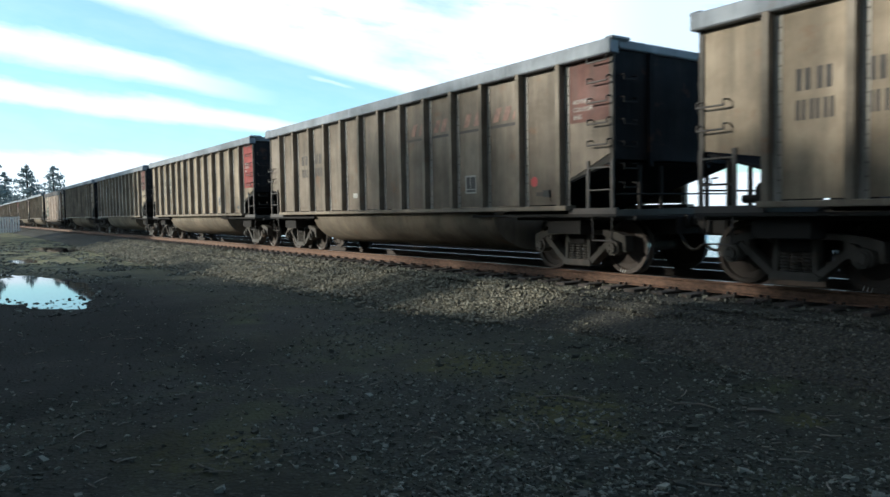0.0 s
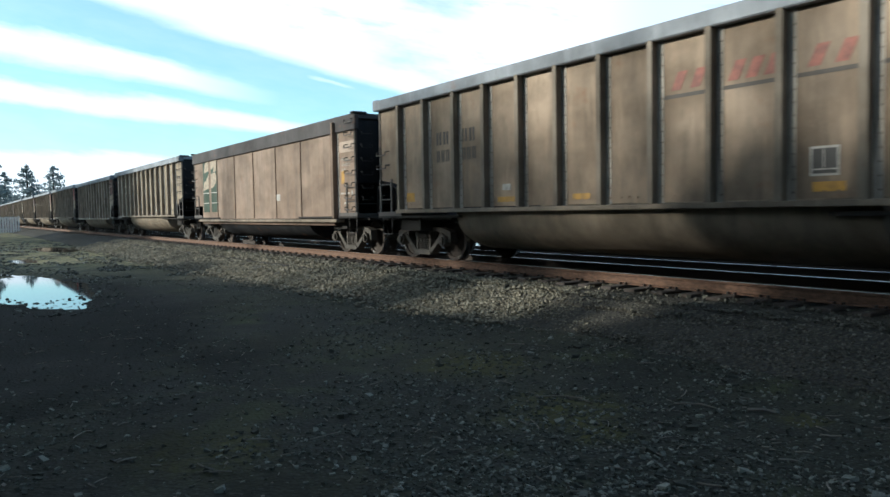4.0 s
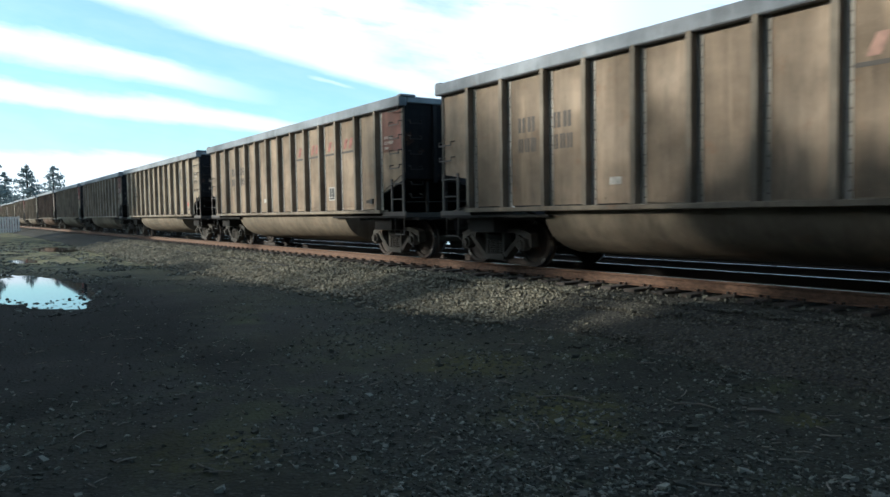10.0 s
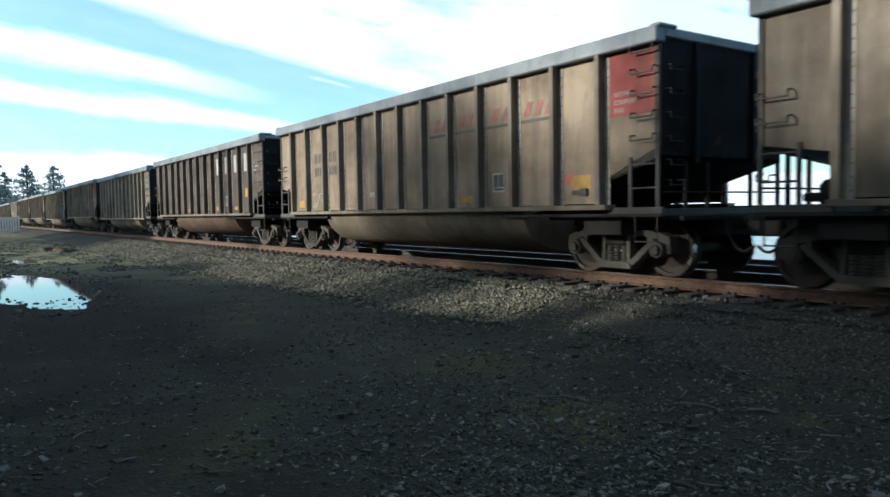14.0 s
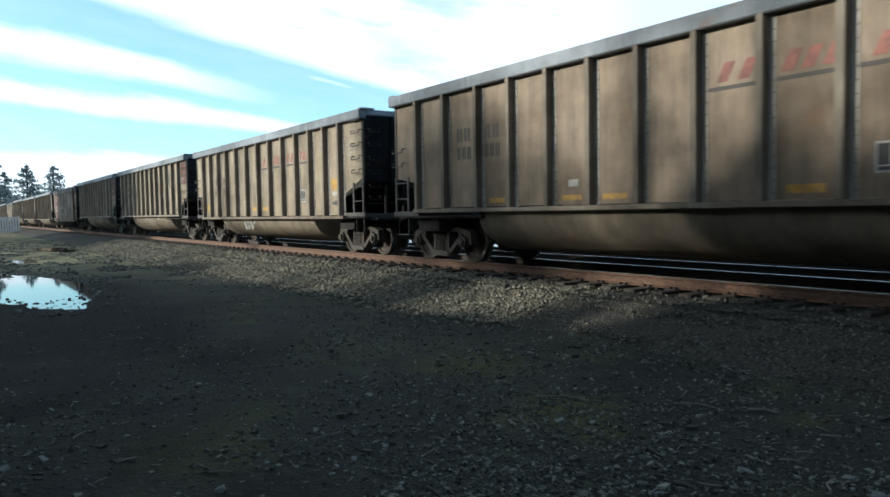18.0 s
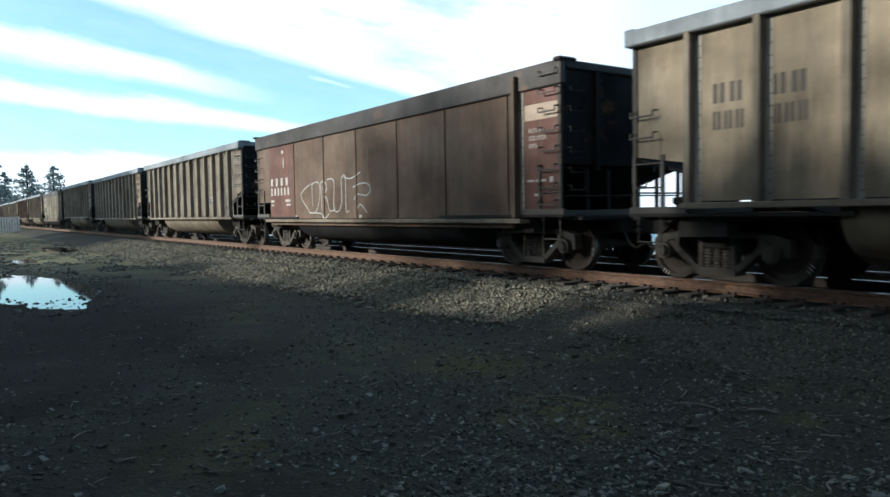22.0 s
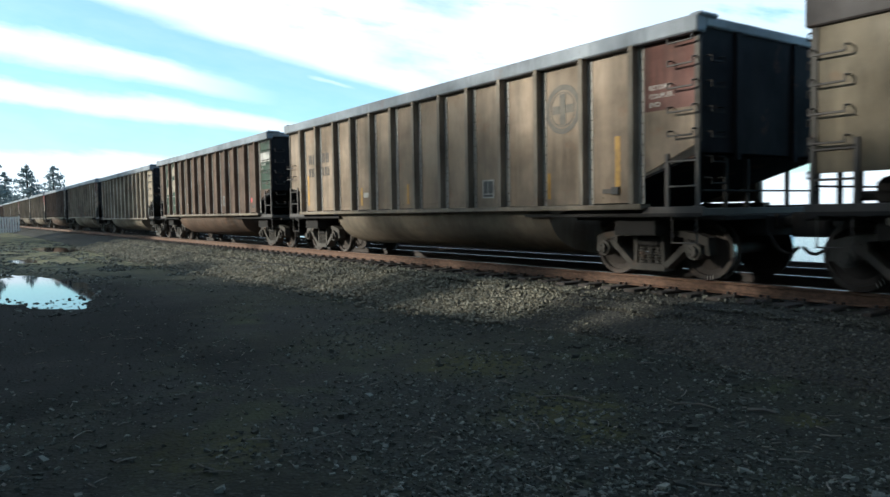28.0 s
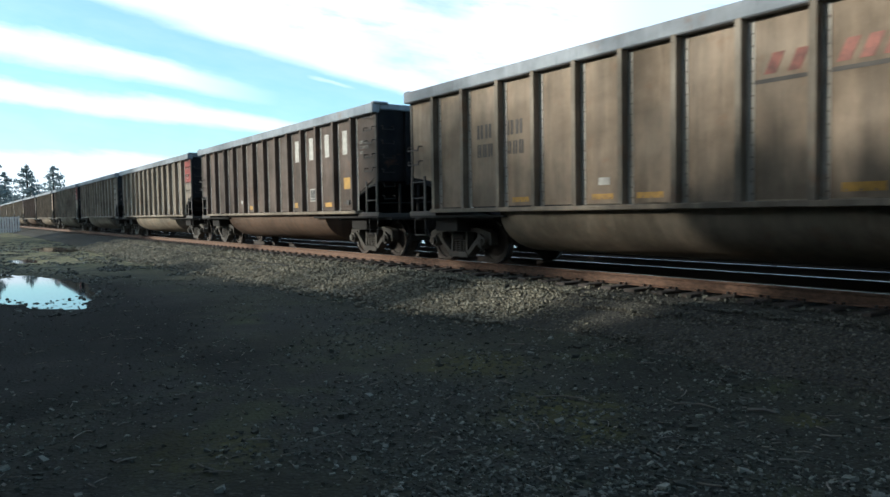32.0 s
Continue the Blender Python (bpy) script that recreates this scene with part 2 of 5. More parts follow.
def ground_mat():
    k = Mat("damp_gravel_ground", (0.05, 0.047, 0.04), 0.9)
    a = k.noise((0.35, 0.35, 0.35), 5, 0.6)
    b = k.noise((5, 5, 5), 7, 0.7)
    vor = k.n("ShaderNodeTexVoronoi", Scale=26.0)
    k.link(k.co.outputs["Object"], vor.inputs["Vector"])
    base = k.ramp(a, [(0.3, (0.026, 0.028, 0.022)), (0.5, (0.044, 0.045, 0.033)), (0.7, (0.07, 0.069, 0.043))])
    c = k.over(base, (0.026, 0.026, 0.024), k.ramp(b, [(0.45, 0.0), (0.7, 0.8)]))
    sp = k.over((0.04, 0.04, 0.04), (0.13, 0.13, 0.125), k.ramp(vor.outputs["Color"], [(0.3, 0.0), (0.95, 1.0)]))
    c = k.over(c, sp, k.ramp(vor.outputs["Distance"], [(0.18, 0.6), (0.42, 0.0)]))
    sep = k.n("ShaderNodeSeparateXYZ")
    k.link(k.co.outputs["Object"], sep.inputs[0])
    # paler olive patches that grow from x -20 to -32
    paler = k.n("ShaderNodeMapRange")
    for key, val in (("From Min", -20.0), ("From Max", -32.0)):
        paler.inputs[key].default_value = val
    k.link(sep.outputs["X"], paler.inputs["Value"])
    mul = k.n("ShaderNodeMath")
    mul.operation = "MULTIPLY"
    k.link(paler.outputs[0], mul.inputs[0])
    k.link(k.ramp(k.noise((0.5, 0.9, 0.5), 6, 0.65), [(0.36, 0.0), (0.52, 1.0)]), mul.inputs[1])
    c = k.over(c, k.over((0.06, 0.057, 0.033), (0.29, 0.265, 0.15), k.ramp(b, [(0.35, 0.0), (0.7, 1.0)])), mul.outputs[0])
    moss = k.noise((0.8, 0.8, 0.8), 5, 0.6)
    c = k.over(c, (0.085, 0.095, 0.034), k.ramp(moss, [(0.56, 0.0), (0.74, 0.55)]))
    for mx, my, mr in ((-4.6, 4.35, 0.85), (-6.6, 4.9, 0.9), (-4.0, 4.15, 0.5), (-5.4, 1.5, 0.8), (-3.1, 5.6, 0.3)):
        off, far_ = k.n("ShaderNodeVectorMath"), k.n("ShaderNodeMath")
        off.operation, far_.operation = "DISTANCE", "ADD"
        off.inputs[1].default_value = (mx, my, GZ)
        k.link(k.co.outputs["Object"], off.inputs[0])
        k.link(off.outputs["Value"], far_.inputs[0])
        k.link(k.noise((1.6, 1.6, 1.6), 5, 0.65), far_.inputs[1])
        spread_ = k.fade(far_.outputs[0], mr * 0.35 + 0.5, mr + 0.5)
        part_ = k.n("ShaderNodeMath")
        part_.operation = "MULTIPLY"
        k.link(spread_, part_.inputs[0])
        k.link(k.ramp(k.noise((9, 9, 9), 5, 0.7), [(0.40, 0.1), (0.62, 0.8)]), part_.inputs[1])
        c = k.over(c, (0.085, 0.08, 0.022), part_.outputs[0])
    # fine black mud between the puddle and the near gravel
    shift, size, length = k.n("ShaderNodeVectorMath"), k.n("ShaderNodeVectorMath"), k.n("ShaderNodeVectorMath")
    shift.operation, size.operation, length.operation = "SUBTRACT", "DIVIDE", "LENGTH"
    shift.inputs[1].default_value, size.inputs[1].default_value = (*MUD[:2], GZ), (*MUD[2:], 1e3)
    k.link(k.co.outputs["Object"], shift.inputs[0])
    k.link(shift.outputs[0], size.inputs[0])
    k.link(size.outputs[0], length.inputs[0])
    edge = k.n("ShaderNodeMath")
    edge.operation = "ADD"
    k.link(length.outputs["Value"], edge.inputs[0])
    k.link(k.noise((0.9, 0.9, 0.9), 6, 0.6), edge.inputs[1])
    c = k.over(c, k.over((0.005, 0.006, 0.005), (0.013, 0.014, 0.012), b), k.fade(edge.outputs[0], 1.0, 1.65))
    k.color(c).bump(k.over(b, vor.outputs["Distance"], 0.5), 0.8, 0.03).gloss(a, 0.8, 0.97)
    k.bsdf.inputs["Specular IOR Level"].default_value = 0.08
    return k.m


M["ground"] = ground_mat()


def puddle_mat():
    k = Mat("still_puddle_water", (0.012, 0.012, 0.012), 0.03)
    k.bsdf.inputs["IOR"].default_value = 1.33
    k.bump(k.noise((3, 3, 3), 3), 0.03, 0.01)
    return k.m


M["puddle"] = puddle_mat()


def sea_mat():
    k = Mat("bay_water", (0.03, 0.045, 0.05), 0.12)
    k.bsdf.inputs["IOR"].default_value = 1.33
    k.bump(k.noise((1.2, 2.5, 1), 5, 0.6), 0.5, 0.08)
    return k.m


M["sea"] = sea_mat()
M["timber"] = plain_paint("old_sleeper_timber", (0.055, 0.042, 0.033), 0.9, 0.5)
M["fence"] = plain_paint("white_fence_paint", (0.62, 0.60, 0.57), 0.7, 0.3)
M["twig"] = plain_paint("weathered_twig", (0.20, 0.175, 0.14), 0.9, 0.4)
M["bark"] = plain_paint("dark_bark", (0.06, 0.045, 0.035), 0.95, 0.4)


def leaf_mat(name, a, b):
    k = Mat(name, a, 0.75)
    geo = k.n("ShaderNodeNewGeometry")
    col = k.ramp(geo.outputs["Random Per Island"], [(0.0, a), (1.0, b)])
    k.color(col)
    # thin leaves let part of the light through
    thin, mixed = k.n("ShaderNodeBsdfTranslucent"), k.n("ShaderNodeMixShader", Fac=0.5)
    k.link(col, thin.inputs["Color"])
    k.link(k.bsdf.outputs[0], mixed.inputs[1])
    k.link(thin.outputs[0], mixed.inputs[2])
    k.link(mixed.outputs[0], k.nt.nodes["Material Output"].inputs["Surface"])
    return k.m


# the pale blue of distance haze is put into the needle colour
M["needles"] = leaf_mat("hazy_conifer_needles", (0.15, 0.195, 0.21), (0.21, 0.25, 0.25))
M["leaves"] = leaf_mat("dull_leaves", (0.035, 0.045, 0.02), (0.075, 0.08, 0.04))


# ---- mesh helpers ----
def box(bm, x0, x1, y0, y1, z0, z1, bevel=0.0):
    r = bmesh.ops.create_cube(bm, size=1.0)
    vs = r["verts"]
    bmesh.ops.scale(bm, vec=(x1 - x0, y1 - y0, z1 - z0), verts=vs)
    bmesh.ops.translate(bm, vec=((x0 + x1) / 2, (y0 + y1) / 2, (z0 + z1) / 2), verts=vs)
    if bevel:
        es = list({e for v in vs for e in v.link_edges})
        bmesh.ops.bevel(bm, geom=es, offset=bevel, segments=1, affect="EDGES")
    return bm


def boxes(*specs, bevel=0.0):
    bm = bmesh.new()
    for s in specs:
        box(bm, *s, bevel=bevel)
    return bm


def rod(bm, a, b, r, n=6):
    a, b = Vector(a), Vector(b)
    q = (b - a).to_track_quat("Z", "Y").to_matrix().to_4x4()
    res = bmesh.ops.create_cone(bm, cap_ends=True, segments=n, radius1=r, radius2=r, depth=(b - a).length)
    bmesh.ops.transform(bm, matrix=Matrix.Translation((a + b) / 2) @ q, verts=res["verts"])
    return bm


def prism(bm, pts, axis, a, b):
    """A closed outline of points, pushed out along an axis ('x' or 'y') from a to b."""
    def at(p, t):
        return (t, p[0], p[1]) if axis == "x" else (p[0], t, p[1])
    v0 = [bm.verts.new(at(p, a)) for p in pts]
    v1 = [bm.verts.new(at(p, b)) for p in pts]
    n = len(pts)
    bm.faces.new(v0)
    bm.faces.new(v1[::-1])
    for i in range(n):
        bm.faces.new((v0[i], v0[(i + 1) % n], v1[(i + 1) % n], v1[i]))
    bmesh.ops.recalc_face_normals(bm, faces=bm.faces[:])
    return bm


def mesh_of(name, bm, *mats, smooth=False):
    me = bpy.data.meshes.new(name)
    bmesh.ops.recalc_face_normals(bm, faces=bm.faces[:])
    if smooth:
        for f in bm.faces:
            f.smooth = True
    bm.to_mesh(me)
    bm.free()
    for m in mats:
        me.materials.append(m)
    return me


def part(name, bm, mat, parent, label="", at=None):
    """Links a bmesh, or a mesh made before, as one mesh object under a thing or a part."""
    me = mesh_of(name, bm, mat) if isinstance(bm, bmesh.types.BMesh) else bm
    ob = new(name, me)
    ob.parent = parent
    if at:
        ob.location = at
    if label:
        ob["label"] = label
    return ob


def repaint(ob, mat):
    ob.material_slots[0].link = "OBJECT"
    ob.material_slots[0].material = mat


# ---- ground, ballast, water ----
GAUGE = 1.435
YC = 10.335          # middle of the near track
Y2 = 14.5          # middle of the far track
Z2 = -0.1
PUDDLES = [(-22.2, 1.75, 4.5, 1.1), (-46.5, 5.1, 3.6, 1.1), (-34.5, 2.6, 1.6, 0.5)]


def puddle_depth(x, y):
    d = 0.0
    for px, py, rx, ry in PUDDLES:
        q = math.hypot((x - px) / rx, (y - py) / ry) + 0.22 * noise.noise((x * 0.9, y * 1.3, 3.0)) + 0.14 * noise.noise((x * 3.1, y * 4.0, 3.0))
        d = max(d, 0.06 * max(0.0, min(1.0, 1.55 - q)))
    return d


def ground_z(x, y):
    z = GZ + 0.035 * noise.noise((x * 0.25, y * 0.25, 0.0)) + 0.014 * noise.noise((x * 1.3, y * 1.3, 5.0))
    if -60 < x < 6 and y < 8:
        z += 0.006 * noise.noise((x * 5, y * 5, 9.0))
    z -= puddle_depth(x, y)
    if y > 16.5 and x > -140:
        z -= min(6.0, (y - 16.5) * 0.55)
    elif y > 12.5:
        z += min(0.15, (y - 12.5) * 0.1)
    if y < -25:
        z += min(2.0, (-25 - y) * 0.05)
    return z


def spread(fine, far, step, growth=1.35):
    out, s, v = [], step, fine
    while v < far:
        out.append(v)
        v += s
        s *= growth
    return out + [far]


def build_ground():
    xs = [-v for v in reversed(spread(60, 3000, 0.9))] + list(np.arange(-59.5, -26, 0.5)) + list(np.arange(-26, 4.0, 0.16)) + spread(4.0, 3000, 0.5)
    ys = [-v for v in reversed(spread(4, 3000, 0.4))] + list(np.arange(-3.8, 8.0, 0.16)) + list(np.arange(8.0, 26, 0.8)) + spread(26, 4800, 3)
    verts = [(x, y, ground_z(x, y)) for y in ys for x in xs]
    w = len(xs)
    faces = [(j * w + i, j * w + i + 1, (j + 1) * w + i + 1, (j + 1) * w + i) for j in range(len(ys) - 1) for i in range(w - 1)]
    me = bpy.data.meshes.new("ground")
    me.from_pydata(verts, [], faces)
    me.materials.append(M["ground"])
    for p in me.polygons:
        p.use_smooth = True
    tagged(new("ground", me), "dark damp gravel and dirt yard with shallow puddles", "ground", kind="structure")


build_ground()


def build_puddles():
    for px, py, rx, ry in PUDDLES:
        bm = bmesh.new()
        vs = [bm.verts.new((px + 1.6 * rx * math.cos(a), py + 1.6 * ry * math.sin(a), GZ - 0.028)) for a in np.linspace(0, 2 * math.pi, 40)[:-1]]
        bm.faces.new(vs)
        tagged(new("puddle", mesh_of("puddle", bm, M["puddle"])), "shallow rain puddle that mirrors the bright sky", "puddle", "puddles in the yard", "structure")


build_puddles()
bm = bmesh.new()
bm.faces.new([bm.verts.new(p) for p in ((-4500, 16.9, -1.7), (2500, 16.9, -1.7), (2500, 4600, -1.7), (-4500, 4600, -1.7))])
tagged(new("water", mesh_of("water", bm, M["sea"])), "bright rippled bay water behind the tracks", "water", kind="structure")


def toe_shift(x):
    """How far the foot of the bank swings in and out."""
    return 0.25 * noise.noise((x * 0.35, 1.0, 0.0)) - 0.35 * max(0.0, min(1.0, (-14 - x) / 6)) + 0.15 * max(0.0, min(1.0, (x + 14) / 4))


def build_ballast():
    prof = [(6.7, GZ - 0.12), (7.0, GZ + 0.02), (8.25, -0.27), (8.65, -0.23), (12.1, -0.23), (12.6, -0.42), (13.0, -0.41), (16.2, -0.42), (17.2, GZ - 0.3)]
    bm = bmesh.new()
    xs = [-v for v in reversed(spread(45, 900, 2, 1.25))] + list(np.arange(-44.5, 3.0, 0.25)) + spread(3.0, 400, 2, 1.3)
    fine = []
    for (ya, za), (yb, zb) in zip(prof, prof[1:]):
        k = max(1, int((yb - ya) / 0.2)) if ya < 8.4 else 1
        fine += [(ya + (yb - ya) * i / k, za + (zb - za) * i / k) for i in range(k)]
    fine.append(prof[-1])
    verts = []
    for x in xs:
        for y, z in fine:
            wob = toe_shift(x) if y < 8 else 0.0
            bumpy = 0.05 * noise.noise((x * 1.7, y * 1.7, 2.0)) if 6.6 < y < 8.6 else 0.0
            verts.append((x, y + wob, z + bumpy))
    w = len(fine)
    faces = [(i * w + j, (i + 1) * w + j, (i + 1) * w + j + 1, i * w + j + 1) for i in range(len(xs) - 1) for j in range(w - 1)]
    me = bpy.data.meshes.new("ballast_bed")
    me.from_pydata(verts, [], faces)
    me.materials.append(M["ballast_bed"])
    tagged(new("ballast_bed", me), "grey crushed stone ballast bank under the rails", "ballast", kind="structure")


def bed_mat():
    k = Mat("ballast_bed_stone", (0.2, 0.19, 0.17), 0.95)
    vor = k.n("ShaderNodeTexVoronoi", Scale=24.0)
    k.link(k.co.outputs["Object"], vor.inputs["Vector"])
    c = k.ramp(vor.outputs["Color"], [(0.1, (0.04, 0.037, 0.029)), (0.9, (0.10, 0.09, 0.068))])
    c = k.over(c, (0.05, 0.047, 0.042), k.ramp(vor.outputs["Distance"], [(0.3, 0.0), (0.65, 0.9)]))
    k.color(c).bump(vor.outputs["Distance"], 1.0, -0.03)
    k.bsdf.inputs["Specular IOR Level"].default_value = 0.15
    return k.m


M["ballast_bed"] = bed_mat()
build_ballast()


def stones(name, places, sizes, mat, flat=0.7):
    """Many small broken stones in one mesh; each is an uneven eight-cornered lump."""
    rng = np.random.default_rng(5)
    n = len(places)
    base = np.array([(-1, -1, -1), (1, -1, -1), (1, 1, -1), (-1, 1, -1), (-1, -1, 1), (1, -1, 1), (1, 1, 1), (-1, 1, 1)], float) * 0.5
    v = base[None] * (1 + rng.uniform(-0.45, 0.25, (n, 8, 3)))
    v *= np.stack([sizes * rng.uniform(0.8, 1.4, n), sizes * rng.uniform(0.7, 1.1, n), sizes * flat * rng.uniform(0.6, 1.1, n)], 1)[:, None]
    a, b = rng.uniform(0, 6.28, n), rng.uniform(-0.6, 0.6, n)
    ca, sa, cb, sb = np.cos(a)[:, None], np.sin(a)[:, None], np.cos(b)[:, None], np.sin(b)[:, None]
    x, y, z = v[..., 0], v[..., 1], v[..., 2]
    x, z = x * cb - z * sb, x * sb + z * cb
    x, y = x * ca - y * sa, x * sa + y * ca
    v = np.stack([x, y, z], 2) + np.asarray(places)[:, None]
    q = np.array([(0, 3, 2, 1), (4, 5, 6, 7), (0, 1, 5, 4), (1, 2, 6, 5), (2, 3, 7, 6), (3, 0, 4, 7)])
    f = (q[None] + 8 * np.arange(n)[:, None, None]).reshape(-1, 4)
    me = bpy.data.meshes.new(name)
    me.from_pydata(v.reshape(-1, 3).tolist(), [], f.tolist())
    me.materials.append(mat)
    return new(name, me)


def scatter():
    rng = np.random.default_rng(11)
    pts, sz = [], []
    for _ in range(84000):
        x = 3.0 - 50 * rng.random() ** 1.35
        y = 8.8 - 2.6 * rng.random() ** 0.9
        t = (y - 7.0) / (8.25 - 7.0)
        if t < 0 and rng.random() < min(0.95, 0.35 - t * 1.6):
            continue
        z = GZ + 0.02 + (-0.27 - GZ - 0.02) * max(0, min(1, t)) + (0.04 if y > 8.25 else 0) - (0.02 if t < 0 else 0)
        y += toe_shift(x) if y < 8 else 0.0
        z += 0.05 * noise.noise((x * 1.7, y * 1.7, 2.0))
        if x > -8.6 and rng.random() < 0.5:
            continue
        pts.append((x, y, z + (0.008 if x < -8.6 else -0.004)))
        sz.append((0.72 if x > -8.6 else 1.0) * (0.026 + 0.03 * rng.random()) * (1.0 + min(0.6, max(0.0, (-x - 8) / 30))))
    for _ in range(7000):
        x = 3.0 - 36 * rng.random() ** 1.2
        y = YC + rng.uniform(-1.5, 6.5)
        pts.append((x, y, (-0.215 if y < 12 else -0.415)))
        sz.append(rng.uniform(0.035, 0.065))
    # stones right of a slanted, ragged line get the darker colour
    right_part = [p[0] + 0.5 * p[1] + rng.normal(0, 0.5) > -3.6 for p in pts]
    for name, is_dark, words_ in (("ballast_stones", False, "loose grey crushed stones on the ballast bank"), ("caked_stones", True, "darker crushed stones on the right of the ballast bank")):
        pick = [i for i, c in enumerate(right_part) if c == is_dark]
        tagged(stones(name, [pts[i] for i in pick], np.array([sz[i] for i in pick]), M["ballast_dark" if is_dark else "ballast"], 0.8), words_, "ballast", kind="stuff")
    pts, sz = [], []
    for _ in range(46000):
        r = rng.random()
        d = 3.6 + 18 * r ** 1.9
        a = radians(rng.uniform(20, 92))
        x, y = -d * math.sin(a), d * math.cos(a)
        if y > 7.2 or puddle_depth(x, y) > 0.01:
            continue
        dens = noise.noise((x * 0.6, y * 0.6, 7.0))
        if dens < -0.15 and rng.random() < 0.6:
            continue
        if math.hypot((x - MUD[0]) / MUD[2], (y - MUD[1]) / MUD[3]) + 0.5 * dens + rng.normal(0, 0.16) < 0.95 and rng.random() < 0.85:
            continue
        s = 0.008 + 0.022 * rng.random() ** 2.2 + (0.03 if rng.random() < 0.012 else 0)
        pts.append((x, y, ground_z(x, y) + s * 0.1))
        sz.append(s * 1.3)
    for _ in range(9000):
        x, y = -22 - 42 * rng.random() ** 1.4, rng.uniform(0.5, 7.2)
        if puddle_depth(x, y) > 0.012 or noise.noise((x * 0.4, y * 0.9, 4.0)) < 0.0:
            continue
        s = 0.03 + 0.07 * rng.random() ** 2
        pts.append((x, y, ground_z(x, y) + s * 0.1))
        sz.append(s)
    tagged(stones("pebbles", pts, np.array(sz), M["pebble"], 0.75), "small wet pebbles and grit strewn over the dirt", "pebbles", kind="stuff")


scatter()


def litter():
    """Bits of stick and leaf on the dirt."""
    rng = np.random.default_rng(17)
    bm = bmesh.new()
    for _ in range(420):
        d = 3.7 + 11 * rng.random() ** 1.6
        a = radians(rng.uniform(20, 90))
        x, y = -d * math.sin(a), d * math.cos(a)
        if y > 7 or puddle_depth(x, y) > 0.01:
            continue
        z, t, l = ground_z(x, y) + 0.012, rng.uniform(0, 6.28), rng.uniform(0.03, 0.16) * (1.8 if rng.random() < 0.08 else 1)
        dx, dy = l / 2 * math.cos(t), l / 2 * math.sin(t)
        r = rng.uniform(0.003, 0.007)
        tube(bm, [(x - dx, y - dy, z), (x + dy * 0.1, y - dx * 0.1, z + 0.006), (x + dx, y + dy, z + rng.uniform(0, 0.02))], r, 4)
    # three larger sticks
    for pts_, r in (([(-5.06, 4.49, 0.0), (-4.90, 4.66, 0.012), (-4.72, 4.72, 0.02), (-4.58, 4.73, 0.0)], 0.008), ([(-3.56, 5.55, 0.01), (-3.46, 5.62, 0.02), (-3.38, 5.68, 0.0)], 0.016), ([(-4.12, 5.30, 0.0), (-3.92, 5.40, 0.015), (-3.78, 5.43, 0.0)], 0.009)):
        tube(bm, [(x, y, ground_z(x, y) + 0.01 + z) for x, y, z in pts_], r, 5)
    tagged(new("twigs", mesh_of("twigs", bm, M["twig"])), "pale broken twigs and bits of bark on the dirt", "twigs", kind="stuff")
    rng = np.random.default_rng(23)
    pts, sz, clods = [], [], []
    for _ in range(500):
        d = 3.7 + 9 * rng.random() ** 1.5
        a = radians(rng.uniform(20, 90))
        x, y = -d * math.sin(a), d * math.cos(a)
        if y < 7 and puddle_depth(x, y) < 0.01:
            pts.append((x, y, ground_z(x, y) + 0.008))
            sz.append(rng.uniform(0.012, 0.032))
    for _ in range(700):
        px, py, rx, ry = PUDDLES[0]
        a, q = rng.uniform(0, 6.28), rng.uniform(1.0, 1.75)
        x, y = px + rx * q * math.cos(a), py + ry * q * math.sin(a)
        clods.append((x, y, ground_z(x, y) + 0.01))
    tagged(stones("mud_clods", clods, 0.02 + 0.07 * rng.random(len(clods)) ** 2, M["pebble"], 0.5), "dark wet clods of mud round the puddle", "mud", kind="stuff")
    tagged(stones("chips", pts, np.array(sz), M["twig"], 0.25), "pale chips of stone and leaf on the dirt", "litter", kind="stuff")


# ---- tracks ----
def rail_bm(x0, x1):
    bm = bmesh.new()
    prof = [(-0.070, -0.180), (0.070, -0.180), (0.070, -0.166), (0.012, -0.150), (0.010, -0.048), (0.034, -0.038), (0.036, -0.006), (0.028, 0.0),
            (-0.028, 0.0), (-0.036, -0.006), (-0.034, -0.038), (-0.010, -0.048), (-0.012, -0.150), (-0.070, -0.166)]
    return prism(bm, prof, "x", x0, x1)


